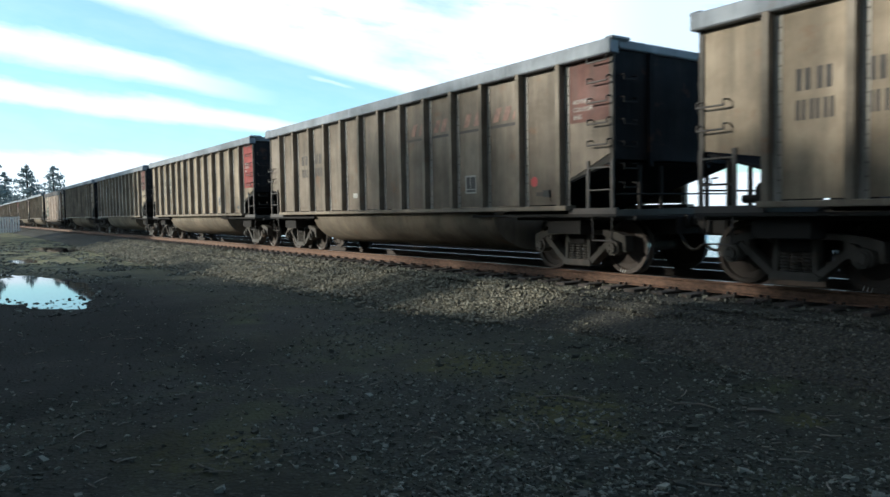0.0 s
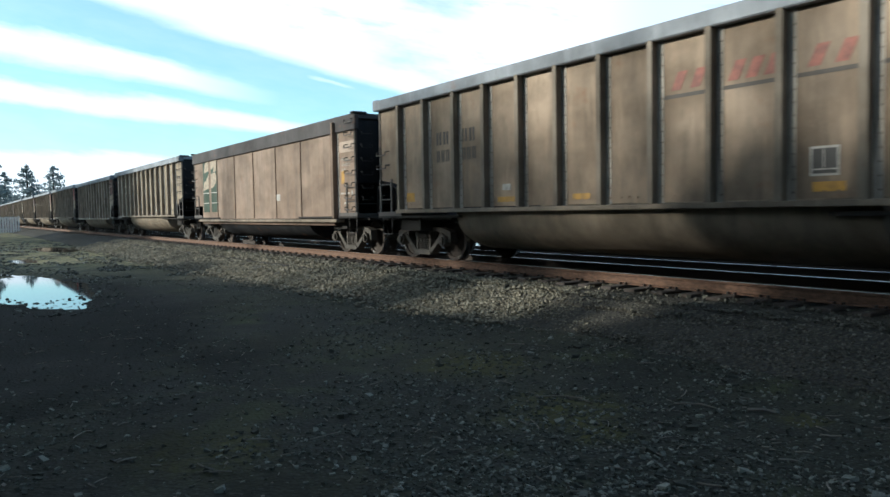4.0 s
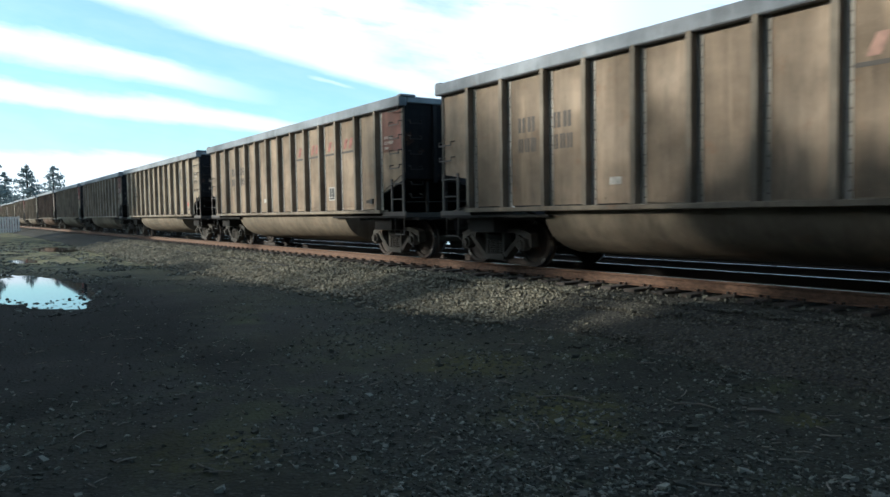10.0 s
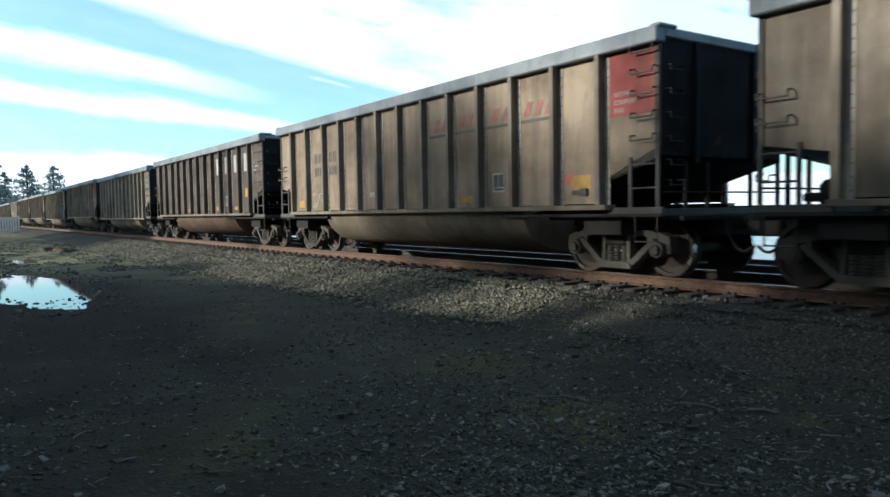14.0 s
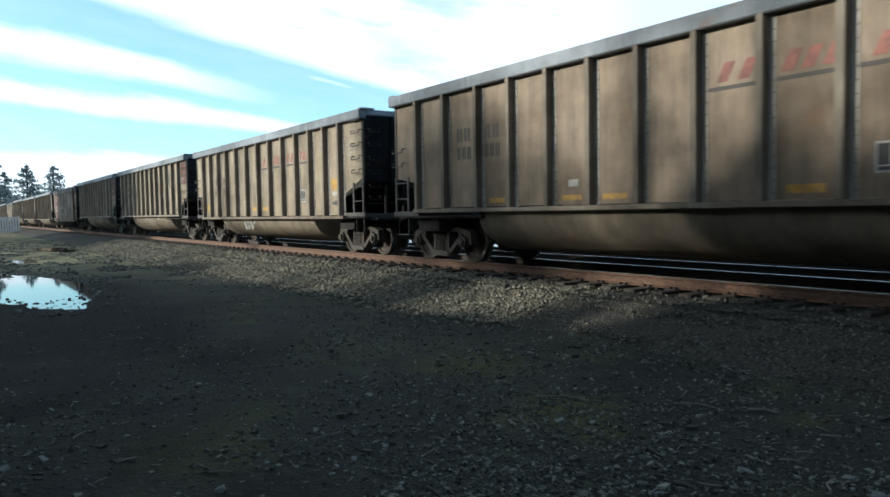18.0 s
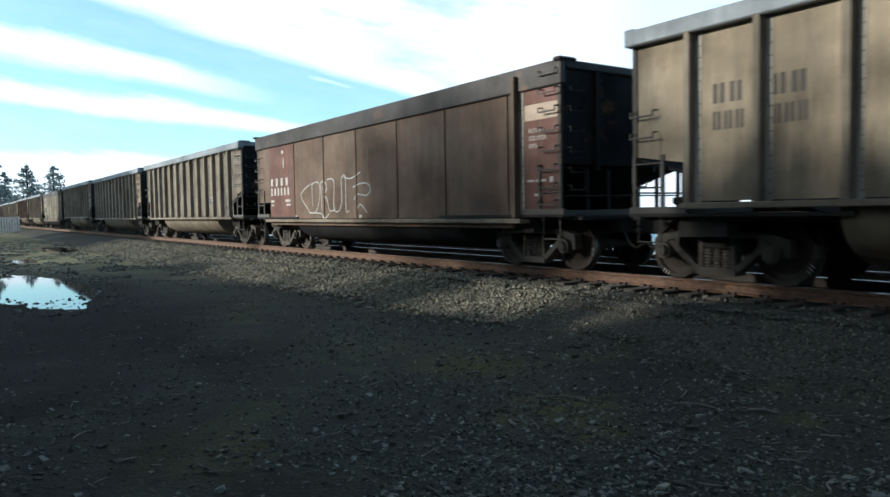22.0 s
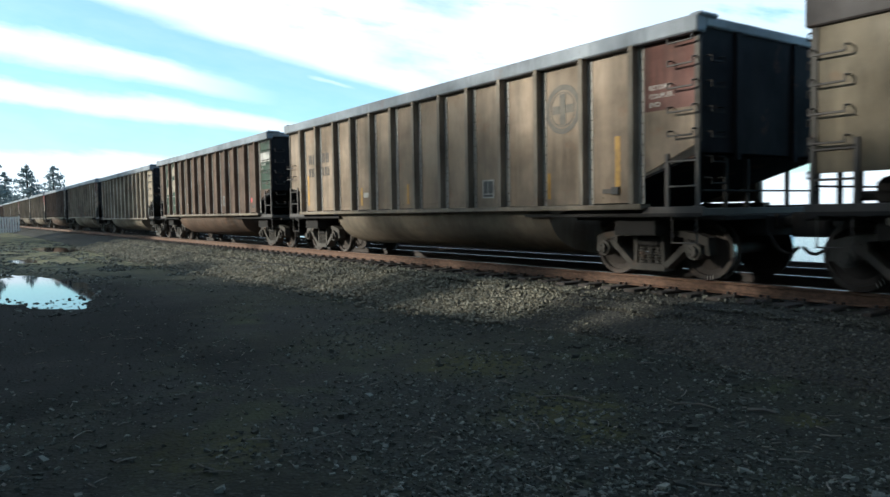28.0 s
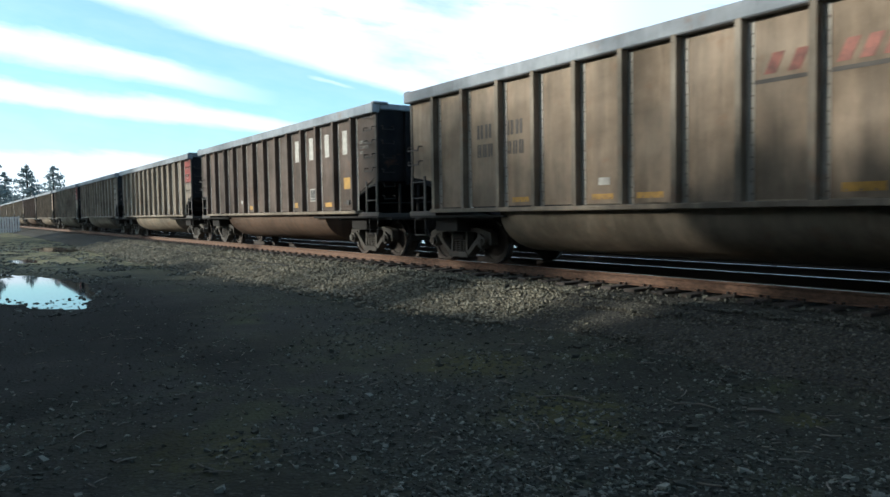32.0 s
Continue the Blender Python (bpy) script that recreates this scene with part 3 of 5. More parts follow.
def build_track(name, yc, z, label):
    t = tagged(new(name), label, "railway track", kind="structure")
    t.location = (0, yc, z)
    me = mesh_of("rail", rail_bm(-900, 400), M["rust"], M["railhead"])
    dark = mesh_of("rail", rail_bm(-900, 400), M["rail_dark"], M["railhead"])
    for p in list(me.polygons) + list(dark.polygons):
        if p.normal.z > 0.9 and p.center.z > -0.01:
            p.material_index = 1
    # only the nearest rail keeps the rust, the others take the shaded copy
    for s in (-1, 1):
        part("rail", me if s < 0 and yc < 12 else dark, None, t, "rusty steel rail with a polished head", (0, s * (GAUGE + 0.07) / 2, 0))
    sl = mesh_of("sleeper", boxes((-0.115, 0.115, -1.3, 1.3, -0.36, -0.19), bevel=0.012), M["timber"])
    plate = mesh_of("tie_plate", boxes((-0.1, 0.1, -0.17, 0.17, -0.192, -0.176), (-0.07, -0.045, -0.11, -0.06, -0.18, -0.145), (0.045, 0.07, -0.11, -0.06, -0.18, -0.145),
                                       (-0.07, -0.045, 0.06, 0.11, -0.18, -0.145), bevel=0.0), M["rail_dark"])
    for i in range(120 if yc < 12 else 60):
        x = 3.0 - 0.52 * i
        s = part("sleeper", sl, None, t, at=(x + random.uniform(-0.03, 0.03), random.uniform(-0.04, 0.04), random.uniform(-0.01, 0.01)))
        s.rotation_euler.z = random.uniform(-0.012, 0.012)
        if yc < 12 and i < 100:
            part("tie_plate", plate, None, t, at=(x, -(GAUGE + 0.07) / 2, 0))
    bm = bmesh.new()
    for i in range(200):
        x = 3.0 - 0.52 * (i + (120 if yc < 12 else 60))
        box(bm, x - 0.115, x + 0.115, -1.3, 1.3, -0.36, -0.19)
    tagged(part("far_sleepers", bm, M["timber"], t), kind="stuff")


build_track("track_1", YC, 0.0, "rusty railway track on timber sleepers under the train")
build_track("track_2", Y2, Z2, "second railway track with shiny rails behind the train")

# ---- coal cars ----
YS = 1.59            # half width to the side sheet, from the car's middle
TOPS = {"A": 3.78, "B": 3.72, "C": 3.68}   # height of the rim
LEN = 14.60
NB = 14              # bays along one side
BAY = LEN / NB
RIBS = {"A": (1.06, 2.12, 3.25, 4.25, 5.27, 6.27, 7.27, 8.29, 9.28, 10.30, 11.32, 12.42, 13.47), "B": (1.15, 2.10, 3.06, 4.05, 5.12, 6.20, 7.30, 8.38, 9.45, 10.50, 11.50, 12.47, 13.40)}
RIBS["C"] = RIBS["A"]
EDGES = {k: (0.0, *v, LEN) for k, v in RIBS.items()}
PITCH = 16.18        # coupled length
TRUCKS = (1.10, 13.28)


def rib_bm(z0, z1, rivets=True):
    """An upright post on the side: a narrow face, two flanks and a riveted flange on each side. The middle of its foot is the origin."""
    bm = bmesh.new()
    prof = [(-0.13, 0.0), (-0.13, -0.012), (-0.05, -0.012), (-0.045, -0.145), (0.045, -0.145), (0.05, -0.012), (0.152, -0.012), (0.152, 0.0)]
    v0 = [bm.verts.new((x, y, z0)) for x, y in prof]
    v1 = [bm.verts.new((x, y, z1)) for x, y in prof]
    n = len(prof)
    bm.faces.new(v0)
    bm.faces.new(v1[::-1])
    for i in range(n):
        bm.faces.new((v0[i], v0[(i + 1) % n], v1[(i + 1) % n], v1[i]))
    if rivets:
        for i in range(15):
            z = z0 + 0.1 + (z1 - z0 - 0.2) * i / 14
            for sx in (-0.098, 0.128):
                box(bm, sx - 0.009, sx + 0.009, -0.022, -0.011, z - 0.012, z + 0.012)
    bm.faces.ensure_lookup_table()
    for f in bm.faces:
        c = f.calc_center_median()
        if c.x > 0.07:
            f.material_index = 2 if c.y < -0.0125 else 1
    return bm


def panel_bm(w, z0, z1, fl=True):
    bm = bmesh.new()
    box(bm, 0.0, w, -0.0, 0.03, z0, z1)
    if fl:
        for i in range(5):
            x = w * (i + 1) / 6
            box(bm, x - 0.014, x + 0.014, -0.012, 0.004, z0 + 0.075, z0 + 0.1)
    return bm


def side_frame_bm():
    """Cast side frame of a three-piece truck: a bridge with two windows and a spring opening, axle boxes at the ends."""
    bm = bmesh.new()
    t0, t1 = -0.09, 0.09

    def bar(p, q, wd, a=t0, b=t1):
        p, q = Vector(p), Vector(q)
        d = (q - p).normalized()
        nrm = Vector((-d.y, d.x)) * wd / 2
        prism(bm, [tuple(p + nrm), tuple(q + nrm), tuple(q - nrm), tuple(p - nrm)], "y", a, b)
    bar((-0.64, 0.71), (0.64, 0.71), 0.085)
    for s in (-1, 1):
        bar((s * 0.60, 0.715), (s * 0.90, 0.66), 0.10)
        bar((s * 0.87, 0.665), (s * 1.08, 0.60), 0.13)
        bar((s * 1.07, 0.645), (s * 1.085, 0.40), 0.08)
        bar((s * 0.70, 0.66), (s * 0.69, 0.44), 0.075)
        bar((s * 0.80, 0.60), (s * 0.30, 0.185), 0.095, t0 - 0.015, t1 + 0.015)
        bar((s * 0.255, 0.69), (s * 0.275, 0.20), 0.07)
    bar((-0.34, 0.165), (0.34, 0.165), 0.08, -0.13, 0.13)
    bar((-0.30, 0.22), (0.30, 0.22), 0.03, -0.12, 0.12)
    return bm


def lathe(bm, prof, at, seg=12, axis="Z"):
    """A turned body: rings of (radius, height)."""
    rings = []
    for r, h in prof:
        rings.append([bm.verts.new((at[0] + r * math.cos(6.2832 * i / seg), at[1] + r * math.sin(6.2832 * i / seg), at[2] + h)) for i in range(seg)])
    for p, q in zip(rings, rings[1:]):
        for i in range(seg):
            bm.faces.new((p[i], p[(i + 1) % seg], q[(i + 1) % seg], q[i]))
    bm.faces.new(rings[0][::-1])
    bm.faces.new(rings[-1])
    return bm


def spring_bm():
    prof = []
    for i in range(6):
        prof += [(0.048, 0.045 * i), (0.07, 0.045 * i + 0.010), (0.07, 0.045 * i + 0.030), (0.048, 0.045 * i + 0.040)]
    return lathe(bmesh.new(), prof, (0, 0, 0), 10)


def tube(bm, pts, r, n=6):
    """A bent round bar through the points, one skin."""
    rings = []
    for i, p in enumerate(pts):
        p = Vector(p)
        d = (Vector(pts[min(i + 1, len(pts) - 1)]) - Vector(pts[max(i - 1, 0)])).normalized()
        side = d.cross(Vector((0, 0, 1)) if abs(d.z) < 0.9 else Vector((0, 1, 0))).normalized()
        up = side.cross(d)
        rings.append([bm.verts.new(p + r * (math.cos(6.2832 * j / n) * side + math.sin(6.2832 * j / n) * up)) for j in range(n)])
    for a, b in zip(rings, rings[1:]):
        for j in range(n):
            bm.faces.new((a[j], a[(j + 1) % n], b[(j + 1) % n], b[j]))
    bm.faces.new(rings[0][::-1])
    bm.faces.new(rings[-1])
    return bm


def bearing_bm():
    bm = bmesh.new()
    for r0, d, y in ((0.13, 0.18, -0.02), (0.085, 0.06, -0.13)):
        r = bmesh.ops.create_cone(bm, cap_ends=True, segments=14, radius1=r0, radius2=r0, depth=d)
        bmesh.ops.transform(bm, matrix=Matrix.Translation((0, y, 0)) @ Matrix.Rotation(math.pi / 2, 4, "X"), verts=r["verts"])
    for a in range(3):
        c, s = math.cos(a * 2.094), math.sin(a * 2.094)
        box(bm, 0.055 * c - 0.017, 0.055 * c + 0.017, -0.175, -0.15, 0.055 * s - 0.017, 0.055 * s + 0.017)
    return bm


def wheel_rings():
    return [(0.02, -0.085), (0.09, -0.085), (0.11, -0.03), (0.30, 0.005), (0.375, -0.02), (0.385, -0.062), (0.452, -0.066), (0.457, 0.04), (0.485, 0.052), (0.485, 0.078),
            (0.385, 0.08), (0.375, 0.045), (0.30, 0.04), (0.11, 0.05), (0.09, 0.09)]


def wheelset_mesh(chalk):
    """Two spoked-free disc wheels on an axle, turned on the y axis."""
    bm = bmesh.new()
    seg = 28
    for s in (-1, 1):
        rings = []
        for r, y in wheel_rings():
            rings.append([bm.verts.new((r * math.cos(2 * math.pi * i / seg), s * (0.755 - y), r * math.sin(2 * math.pi * i / seg))) for i in range(seg)])
        for a, b in zip(rings, rings[1:]):
            for i in range(seg):
                f = bm.faces.new((a[i], a[(i + 1) % seg], b[(i + 1) % seg], b[i]))
                rr = max(a[0].co.xz.length, b[0].co.xz.length)
                if min(a[0].co.xz.length, b[0].co.xz.length) > 0.44 and rr < 0.46:
                    f.material_index = 1
    rod(bm, (0, -1.05, 0), (0, 1.05, 0), 0.085, 12)
    # Chalk strokes on the outer face
    for a0 in chalk:
        for i in range(3):
            c, s_ = math.cos(a0 + i * 0.12), math.sin(a0 + i * 0.12)
            r = bmesh.ops.create_cube(bm, size=1)
            bmesh.ops.scale(bm, vec=(0.06, 0.004, 0.014), verts=r["verts"])
            bmesh.ops.transform(bm, matrix=Matrix.Translation((0.42 * c, -0.823, 0.42 * s_)) @ Matrix.Rotation(-a0, 4, "Y"), verts=r["verts"])
            for f in {f for v in r["verts"] for f in v.link_faces}:
                f.material_index = 2
    return mesh_of("wheelset", bm, M["wheel"], M["tread"], M["white"])


def tub_bm(x0, x1, zt, zb, w, ends=0.02):
    """The round belly between the trucks, with cut-off ends."""
    bm = bmesh.new()
    n = 22
    rows = []
    for x, k in ((x0, 0.985), (x0 + ends, 1.0), (x1 - ends, 1.0), (x1, 0.985)):
        row = []
        for i in range(n + 1):
            a = math.pi * i / n
            y = -math.cos(a)
            z = math.sin(a)
            y = math.copysign(abs(y) ** 0.8, y) * w * (0.94 + 0.06 * k)
            row.append(bm.verts.new((x, y, zt - (zt - zb) * (z ** 0.85) * k)))
        rows.append(row)
    for a, b in zip(rows, rows[1:]):
        for i in range(n):
            bm.faces.new((a[i], b[i], b[i + 1], a[i + 1])).smooth = True
    bm.faces.new(rows[0])
    bm.faces.new(rows[-1][::-1])
    return bm


def grab_bm(w, out=0.11):
    bm = bmesh.new()
    rod(bm, (0, -out, 0), (w, -out, 0), 0.014)
    for x in (0, w):
        rod(bm, (x, -out, -0.01), (x, -out, 0.075), 0.012)
        rod(bm, (x, -out, 0.075), (x, 0.0, 0.085), 0.012)
    return bm


def shapes(kind):
    """The shared meshes of one car type."""
    z0, TOP = {"A": 1.20, "B": 1.07, "C": 0.98}[kind], TOPS[kind]
    s = {"z0": z0}
    ed = EDGES[kind]
    # end bay: the sheet stops higher and leaves an open corner
    for key, sx, w in (("end_l", 1, ed[1]), ("end_r", -1, LEN - ed[-2])):
        bm = bmesh.new()
        pts = [(0.0, TOP - 0.2), (w, TOP - 0.2), (w, 1.74 if sx > 0 else 1.56), (0.0, 1.90 if sx > 0 else 2.04)]
        if kind == "C":
            pts = [(0.0, TOP - 0.2), (w, TOP - 0.2), (w, 1.5), (0.0, 1.5)] if sx > 0 else [(0.0, TOP - 0.2), (w, TOP - 0.2), (w, 1.09), (0.0, 1.09)]
        prism(bm, pts if sx > 0 else [(w - x, z) for x, z in pts], "y", 0.0, 0.03)
        s[key] = mesh_of("end_panel", bm, M["alu"])
    s["rib"] = mesh_of("rib", rib_bm(z0 - 0.02, TOP - 0.17), M["rib"], M["flange"], M["grab"])
    return s


def truck_template():
    tr = new("bogie", mesh_of("bogie", boxes((-0.22, 0.22, -1.12, 1.12, 0.50, 0.66), (-0.3, 0.3, -0.3, 0.3, 0.7, 0.82), bevel=0.03), M["under"]))
    tr["label"] = "cast steel bogie with coil springs"
    sf, sp, br = mesh_of("side_frame", side_frame_bm(), M["truck"]), mesh_of("coil_spring", spring_bm(), M["truck"]), mesh_of("bearing", bearing_bm(), M["truck"])
    for s in (-1, 1):
        o = part("side_frame", sf, None, tr, at=(0, s * 1.0, 0))
        if s > 0:
            o.rotation_euler.z = math.pi
        for x in (-0.155, 0.0, 0.155):
            part("coil_spring", sp, None, tr, at=(x, s * 1.03, 0.235))
        for x in (-0.89, 0.89):
            o = part("bearing", br, None, tr, at=(x, s * 1.06, 0.457))
            if s > 0:
                o.rotation_euler.z = math.pi
    for x, ws in ((-0.89, WHEELS[0]), (0.89, WHEELS[1])):
        part("wheelset", ws, None, tr, at=(x, 0, 0.457))
    return tr


WHEELS = [wheelset_mesh((0.4,)), wheelset_mesh((2.0, 4.4))]
RUNG = mesh_of("grab_iron", grab_bm(0.42), M["grab"])
RUNG_W = mesh_of("grab_iron", grab_bm(0.30), M["under"])


def far_side(kind, z0):
    """The sheet on the side away from the camera, with its two open lower corners."""
    bm = bmesh.new()
    e, TOP = EDGES[kind], TOPS[kind]
    return prism(bm, [(0.0, TOP - 0.2), (LEN, TOP - 0.2), (LEN, 1.86), (e[-2], 1.66), (e[-2], z0), (e[1], z0), (e[1], 1.66), (0.0, 1.86)], "y", YS - 0.03, YS)


def build_car(kind):
    """A bathtub coal gondola. Its rear left foot on the rail line is the origin; it is 14.6 m over its ends."""
    s = shapes(kind)
    z0, TOP = s["z0"], TOPS[kind]
    car = new("coal_car")
    y = -YS
    # near side: sheets and posts
    if kind == "C":
        cuts = [0.0, 1.06, 3.05, 5.12, 7.06, 9.1, 11.08, 13.15, 13.47, LEN]
        for a, b in zip(cuts[1:-2], cuts[2:-1]):
            part("side_panel", panel_bm(b - a - 0.012, z0, TOP - 0.1, False), M["tan"], car, at=(a, y, 0))
        for a in cuts[2:-2]:
            part("seam", boxes((-0.02, 0.02, -0.022, 0.0, z0 + 0.02, TOP - 0.14)), M["brown"], car, at=(a, y, 0))
        part("rib", mesh_of("rib", rib_bm(z0, TOP - 0.14), M["tan"], M["flange"], M["grab"]), None, car, at=(cuts[-2], y, 0))
    else:
        ed = EDGES[kind]
        for a, b in zip(ed[1:-2], ed[2:-1]):
            part("side_panel", panel_bm(b - a, z0, TOP - 0.2), M["alu"], car, at=(a, y, 0))
        for a in RIBS[kind]:
            part("rib", s["rib"], None, car, at=(a, y, 0))
    part("end_panel", s["end_l"], None, car, at=(0, y, 0))
    part("end_panel", s["end_r"], None, car, at=(EDGES[kind][-2], y, 0))
    part("far_side_wall", far_side(kind, z0), M["alu"], car)
    far_rib = mesh_of("rib", boxes((-0.05, 0.05, 0.0, 0.1, z0 - 0.02, TOP - 0.17)), M["rib"])
    for a in RIBS[kind][::12 if kind == "C" else 1]:
        part("far_rib", far_rib, None, car, at=(a, YS, 0))
    far_stile = mesh_of("ladder_stile", boxes((-0.03, 0.03, -0.04, 0.01, 1.13, 1.9)), M["grab"])
    for a in (0.04, 0.56, LEN - 0.56, LEN - 0.04):
        part("ladder_stile", far_stile, None, car, at=(a, YS, 0))
    # top chord, a square tube round the rim; the right-hand corner is capped
    ch = 0.42 if kind == "C" else 0.235
    for nm, b in (("top_chord", (-0.06, LEN + 0.06, -YS - (0.06 if kind == "C" else 0.15), -YS + 0.07, TOP - ch, TOP)), ("top_chord", (-0.06, LEN + 0.06, YS - 0.07, YS + 0.15, TOP - 0.2, TOP)),
                  ("end_chord", (-0.055, 0.09, -YS + 0.07, YS - 0.07, TOP - 0.15, TOP - 0.004)), ("end_chord", (LEN - 0.09, LEN + 0.055, -YS + 0.07, YS - 0.07, TOP - 0.15, TOP - 0.004))):
        part(nm, boxes(b, bevel=0.02), M["slate" if kind == "C" else "chord"], car)
    for x in (0.0, LEN):
        part("chord_cap", boxes((x - 0.1, x + 0.1, -YS - 0.12, -YS + 0.3, TOP - 0.03, TOP + 0.035), bevel=0.025), M["slate" if kind == "C" else "chord"], car)
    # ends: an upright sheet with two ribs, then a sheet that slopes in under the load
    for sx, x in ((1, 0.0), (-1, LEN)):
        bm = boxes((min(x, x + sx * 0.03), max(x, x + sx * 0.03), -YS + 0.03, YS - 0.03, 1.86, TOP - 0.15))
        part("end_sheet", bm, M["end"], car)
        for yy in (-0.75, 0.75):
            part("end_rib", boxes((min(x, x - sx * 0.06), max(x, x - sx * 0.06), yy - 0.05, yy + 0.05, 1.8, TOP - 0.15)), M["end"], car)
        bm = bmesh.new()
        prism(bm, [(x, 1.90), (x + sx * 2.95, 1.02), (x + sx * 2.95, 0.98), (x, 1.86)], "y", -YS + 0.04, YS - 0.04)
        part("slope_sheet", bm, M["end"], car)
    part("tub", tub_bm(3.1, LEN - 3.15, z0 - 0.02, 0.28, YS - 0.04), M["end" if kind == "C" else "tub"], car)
    if kind == "C":
        part("skirt", boxes((1.1, LEN - 1.3, -YS - 0.02, -YS + 0.05, z0 - 0.2, z0 - 0.1), bevel=0.01), M["brown"], car)
    # floor frame
    zs = z0 - 0.02
    part("side_sill", boxes((BAY - 0.1, LEN - BAY + 0.1, -YS - 0.148, -YS + 0.1, zs - 0.085, zs), bevel=0.01), M["tub"], car)
    part("side_sill", boxes((BAY - 0.1, LEN - BAY + 0.1, YS - 0.1, YS + 0.115, zs - 0.085, zs), bevel=0.01), M["rib"], car)
    for x0, x1 in ((-0.3, 2.0), (LEN - 2.0, LEN + 0.3)):
        part("draft_sill", boxes((x0, x1, -0.42, 0.42, 0.675, 0.985), bevel=0.02), M["under"], car)
    part("centre_sill", boxes((-0.35, LEN + 0.35, -0.22, 0.22, 0.78, 1.0), bevel=0.02), M["under"], car)
    for x0, x1 in ((-0.06, 3.3), (LEN - 3.7, LEN + 0.06)):
        for s0 in (-1, 1):
            part("skid_plate", boxes((x0, x1, min(s0 * (YS + 0.04), s0 * (YS - 0.16)), max(s0 * (YS + 0.04), s0 * (YS - 0.16)), 0.985, 1.035)), M["under"], car)
    for x in TRUCKS:
        part("body_bolster", boxes((x - 0.41, x + 0.41, -YS + 0.16, YS - 0.16, 0.69, 0.99), (x - 1.3, x + 1.6, -YS + 0.2, YS - 0.2, 0.925, 0.995), bevel=0.01), M["under"], car)
    for x0, x1 in ((-0.07, 1.0), (LEN - 1.0, LEN + 0.07)):
        part("end_platform", boxes((x0, x1, -YS - 0.035, -YS + 0.03, 1.0, 1.13), (x0, x1, YS - 0.03, YS + 0.035, 1.0, 1.13),
                                   (x0, x0 + 0.12, -YS + 0.03, YS - 0.03, 1.0, 1.1) if x0 < 1 else (x1 - 0.12, x1, -YS + 0.03, YS - 0.03, 1.0, 1.1), bevel=0.008), M["grab"], car)
    # corner ladders
    for sx, x, hs in ((1, 0.03, (1.85, 2.2, 2.55, 2.9) if kind == "C" else (2.16, 2.48)), (-1, LEN - 0.03, (2.14, 2.48, 2.82, 3.14, 3.46))):
        for dx in (0.0, 0.52):
            part("ladder_stile", boxes((x + sx * dx - 0.03, x + sx * dx + 0.03, -YS - 0.03, -YS + 0.01, 1.13, 1.9)), M["grab"], car)
        for z in (1.42, 1.78):
            bm = bmesh.new()
            rod(bm, (x, -YS - 0.02, z), (x + sx * 0.52, -YS - 0.02, z), 0.015)
            part("rung", bm, M["grab"], car)
        part("corner_post", boxes((min(x - sx * 0.03, x + sx * 0.05), max(x - sx * 0.03, x + sx * 0.05), -YS - 0.016, -YS + 0.02, 1.86, TOP - 0.2)), M["truck"], car)
        for z in hs:
            part("grab_iron", RUNG, None, car, at=(x if sx > 0 else x - 0.44, -YS, z))
        # grab irons across the end sheet, near the side
        for z in (1.45, 1.75, 2.1, 2.45, 2.8, 3.15):
            o = part("end_grab_iron", RUNG_W, None, car, at=(x - sx * 0.03, -YS + 0.12 if sx < 0 else -YS + 0.42, z))
            o.rotation_euler.z = math.pi / 2 * (1 if sx < 0 else -1)
        for yy in (-0.95, -0.42):
            part("end_post", boxes((x - 0.025, x + 0.025, yy - 0.03, yy + 0.03, 1.1, 1.82)), M["under"], car)
        part("hand_rail", tube(bmesh.new(), [(x - sx * 0.05, -YS + 0.05, 1.35), (x - sx * 0.05, YS - 0.05, 1.35)], 0.016), M["under"], car)
        xs_ = x + sx * 0.04
        part("step", tube(bmesh.new(), [(xs_, -YS + 0.02, 1.02), (xs_, -YS + 0.02, 0.60), (xs_ + sx * 0.42, -YS + 0.02, 0.60), (xs_ + sx * 0.42, -YS + 0.02, 1.02)], 0.018), M["grab"], car)
        # coupler and hose
        bm = boxes((min(x - sx * 0.3, x - sx * 0.62), max(x - sx * 0.3, x - sx * 0.62), -0.09, 0.09, 0.80, 0.96),
                   (min(x - sx * 0.55, x - sx * 0.845), max(x - sx * 0.55, x - sx * 0.845), -0.2, 0.2, 0.66, 1.02), bevel=0.03)
        part("coupler", bm, M["under"], car)
        pts = [(x - sx * (0.25 + 0.09 * i), -0.38, 0.85 - 0.42 * math.sin(math.pi * min(1, i / 6.5) * 0.78)) for i in range(7)]
        part("brake_hose", tube(bmesh.new(), pts, 0.025), M["under"], car)
    # brake gear in the open rear corner, hung on the end frame
    bm = boxes((0.55, 0.85, -1.15, -0.85, 1.12, 1.4), (0.95, 1.15, -1.25, -0.75, 1.12, 1.33), bevel=0.03)
    rod(bm, (0.3, -1.0, 1.22), (1.4, -1.0, 1.22), 0.06, 10)
    rod(bm, (0.7, -1.2, 1.35), (0.7, -0.6, 1.45), 0.09, 10)
    part("brake_valve", bm, M["under"], car)
    bm = bmesh.new()
    rod(bm, (1.15, -0.15, 1.18), (1.95, -0.15, 1.18), 0.15, 14)
    part("brake_cylinder", bm, M["under"], car)
    for x in TRUCKS:
        tr = truck_template()
        tr.parent = car
        tr.location = (x, 0, 0)
    return car


litter()
TEMPLATE = {k: build_car(k) for k in "ABC"}

# ---- the train ----
SPEED = 13.9245
X_FIRST = -6.36
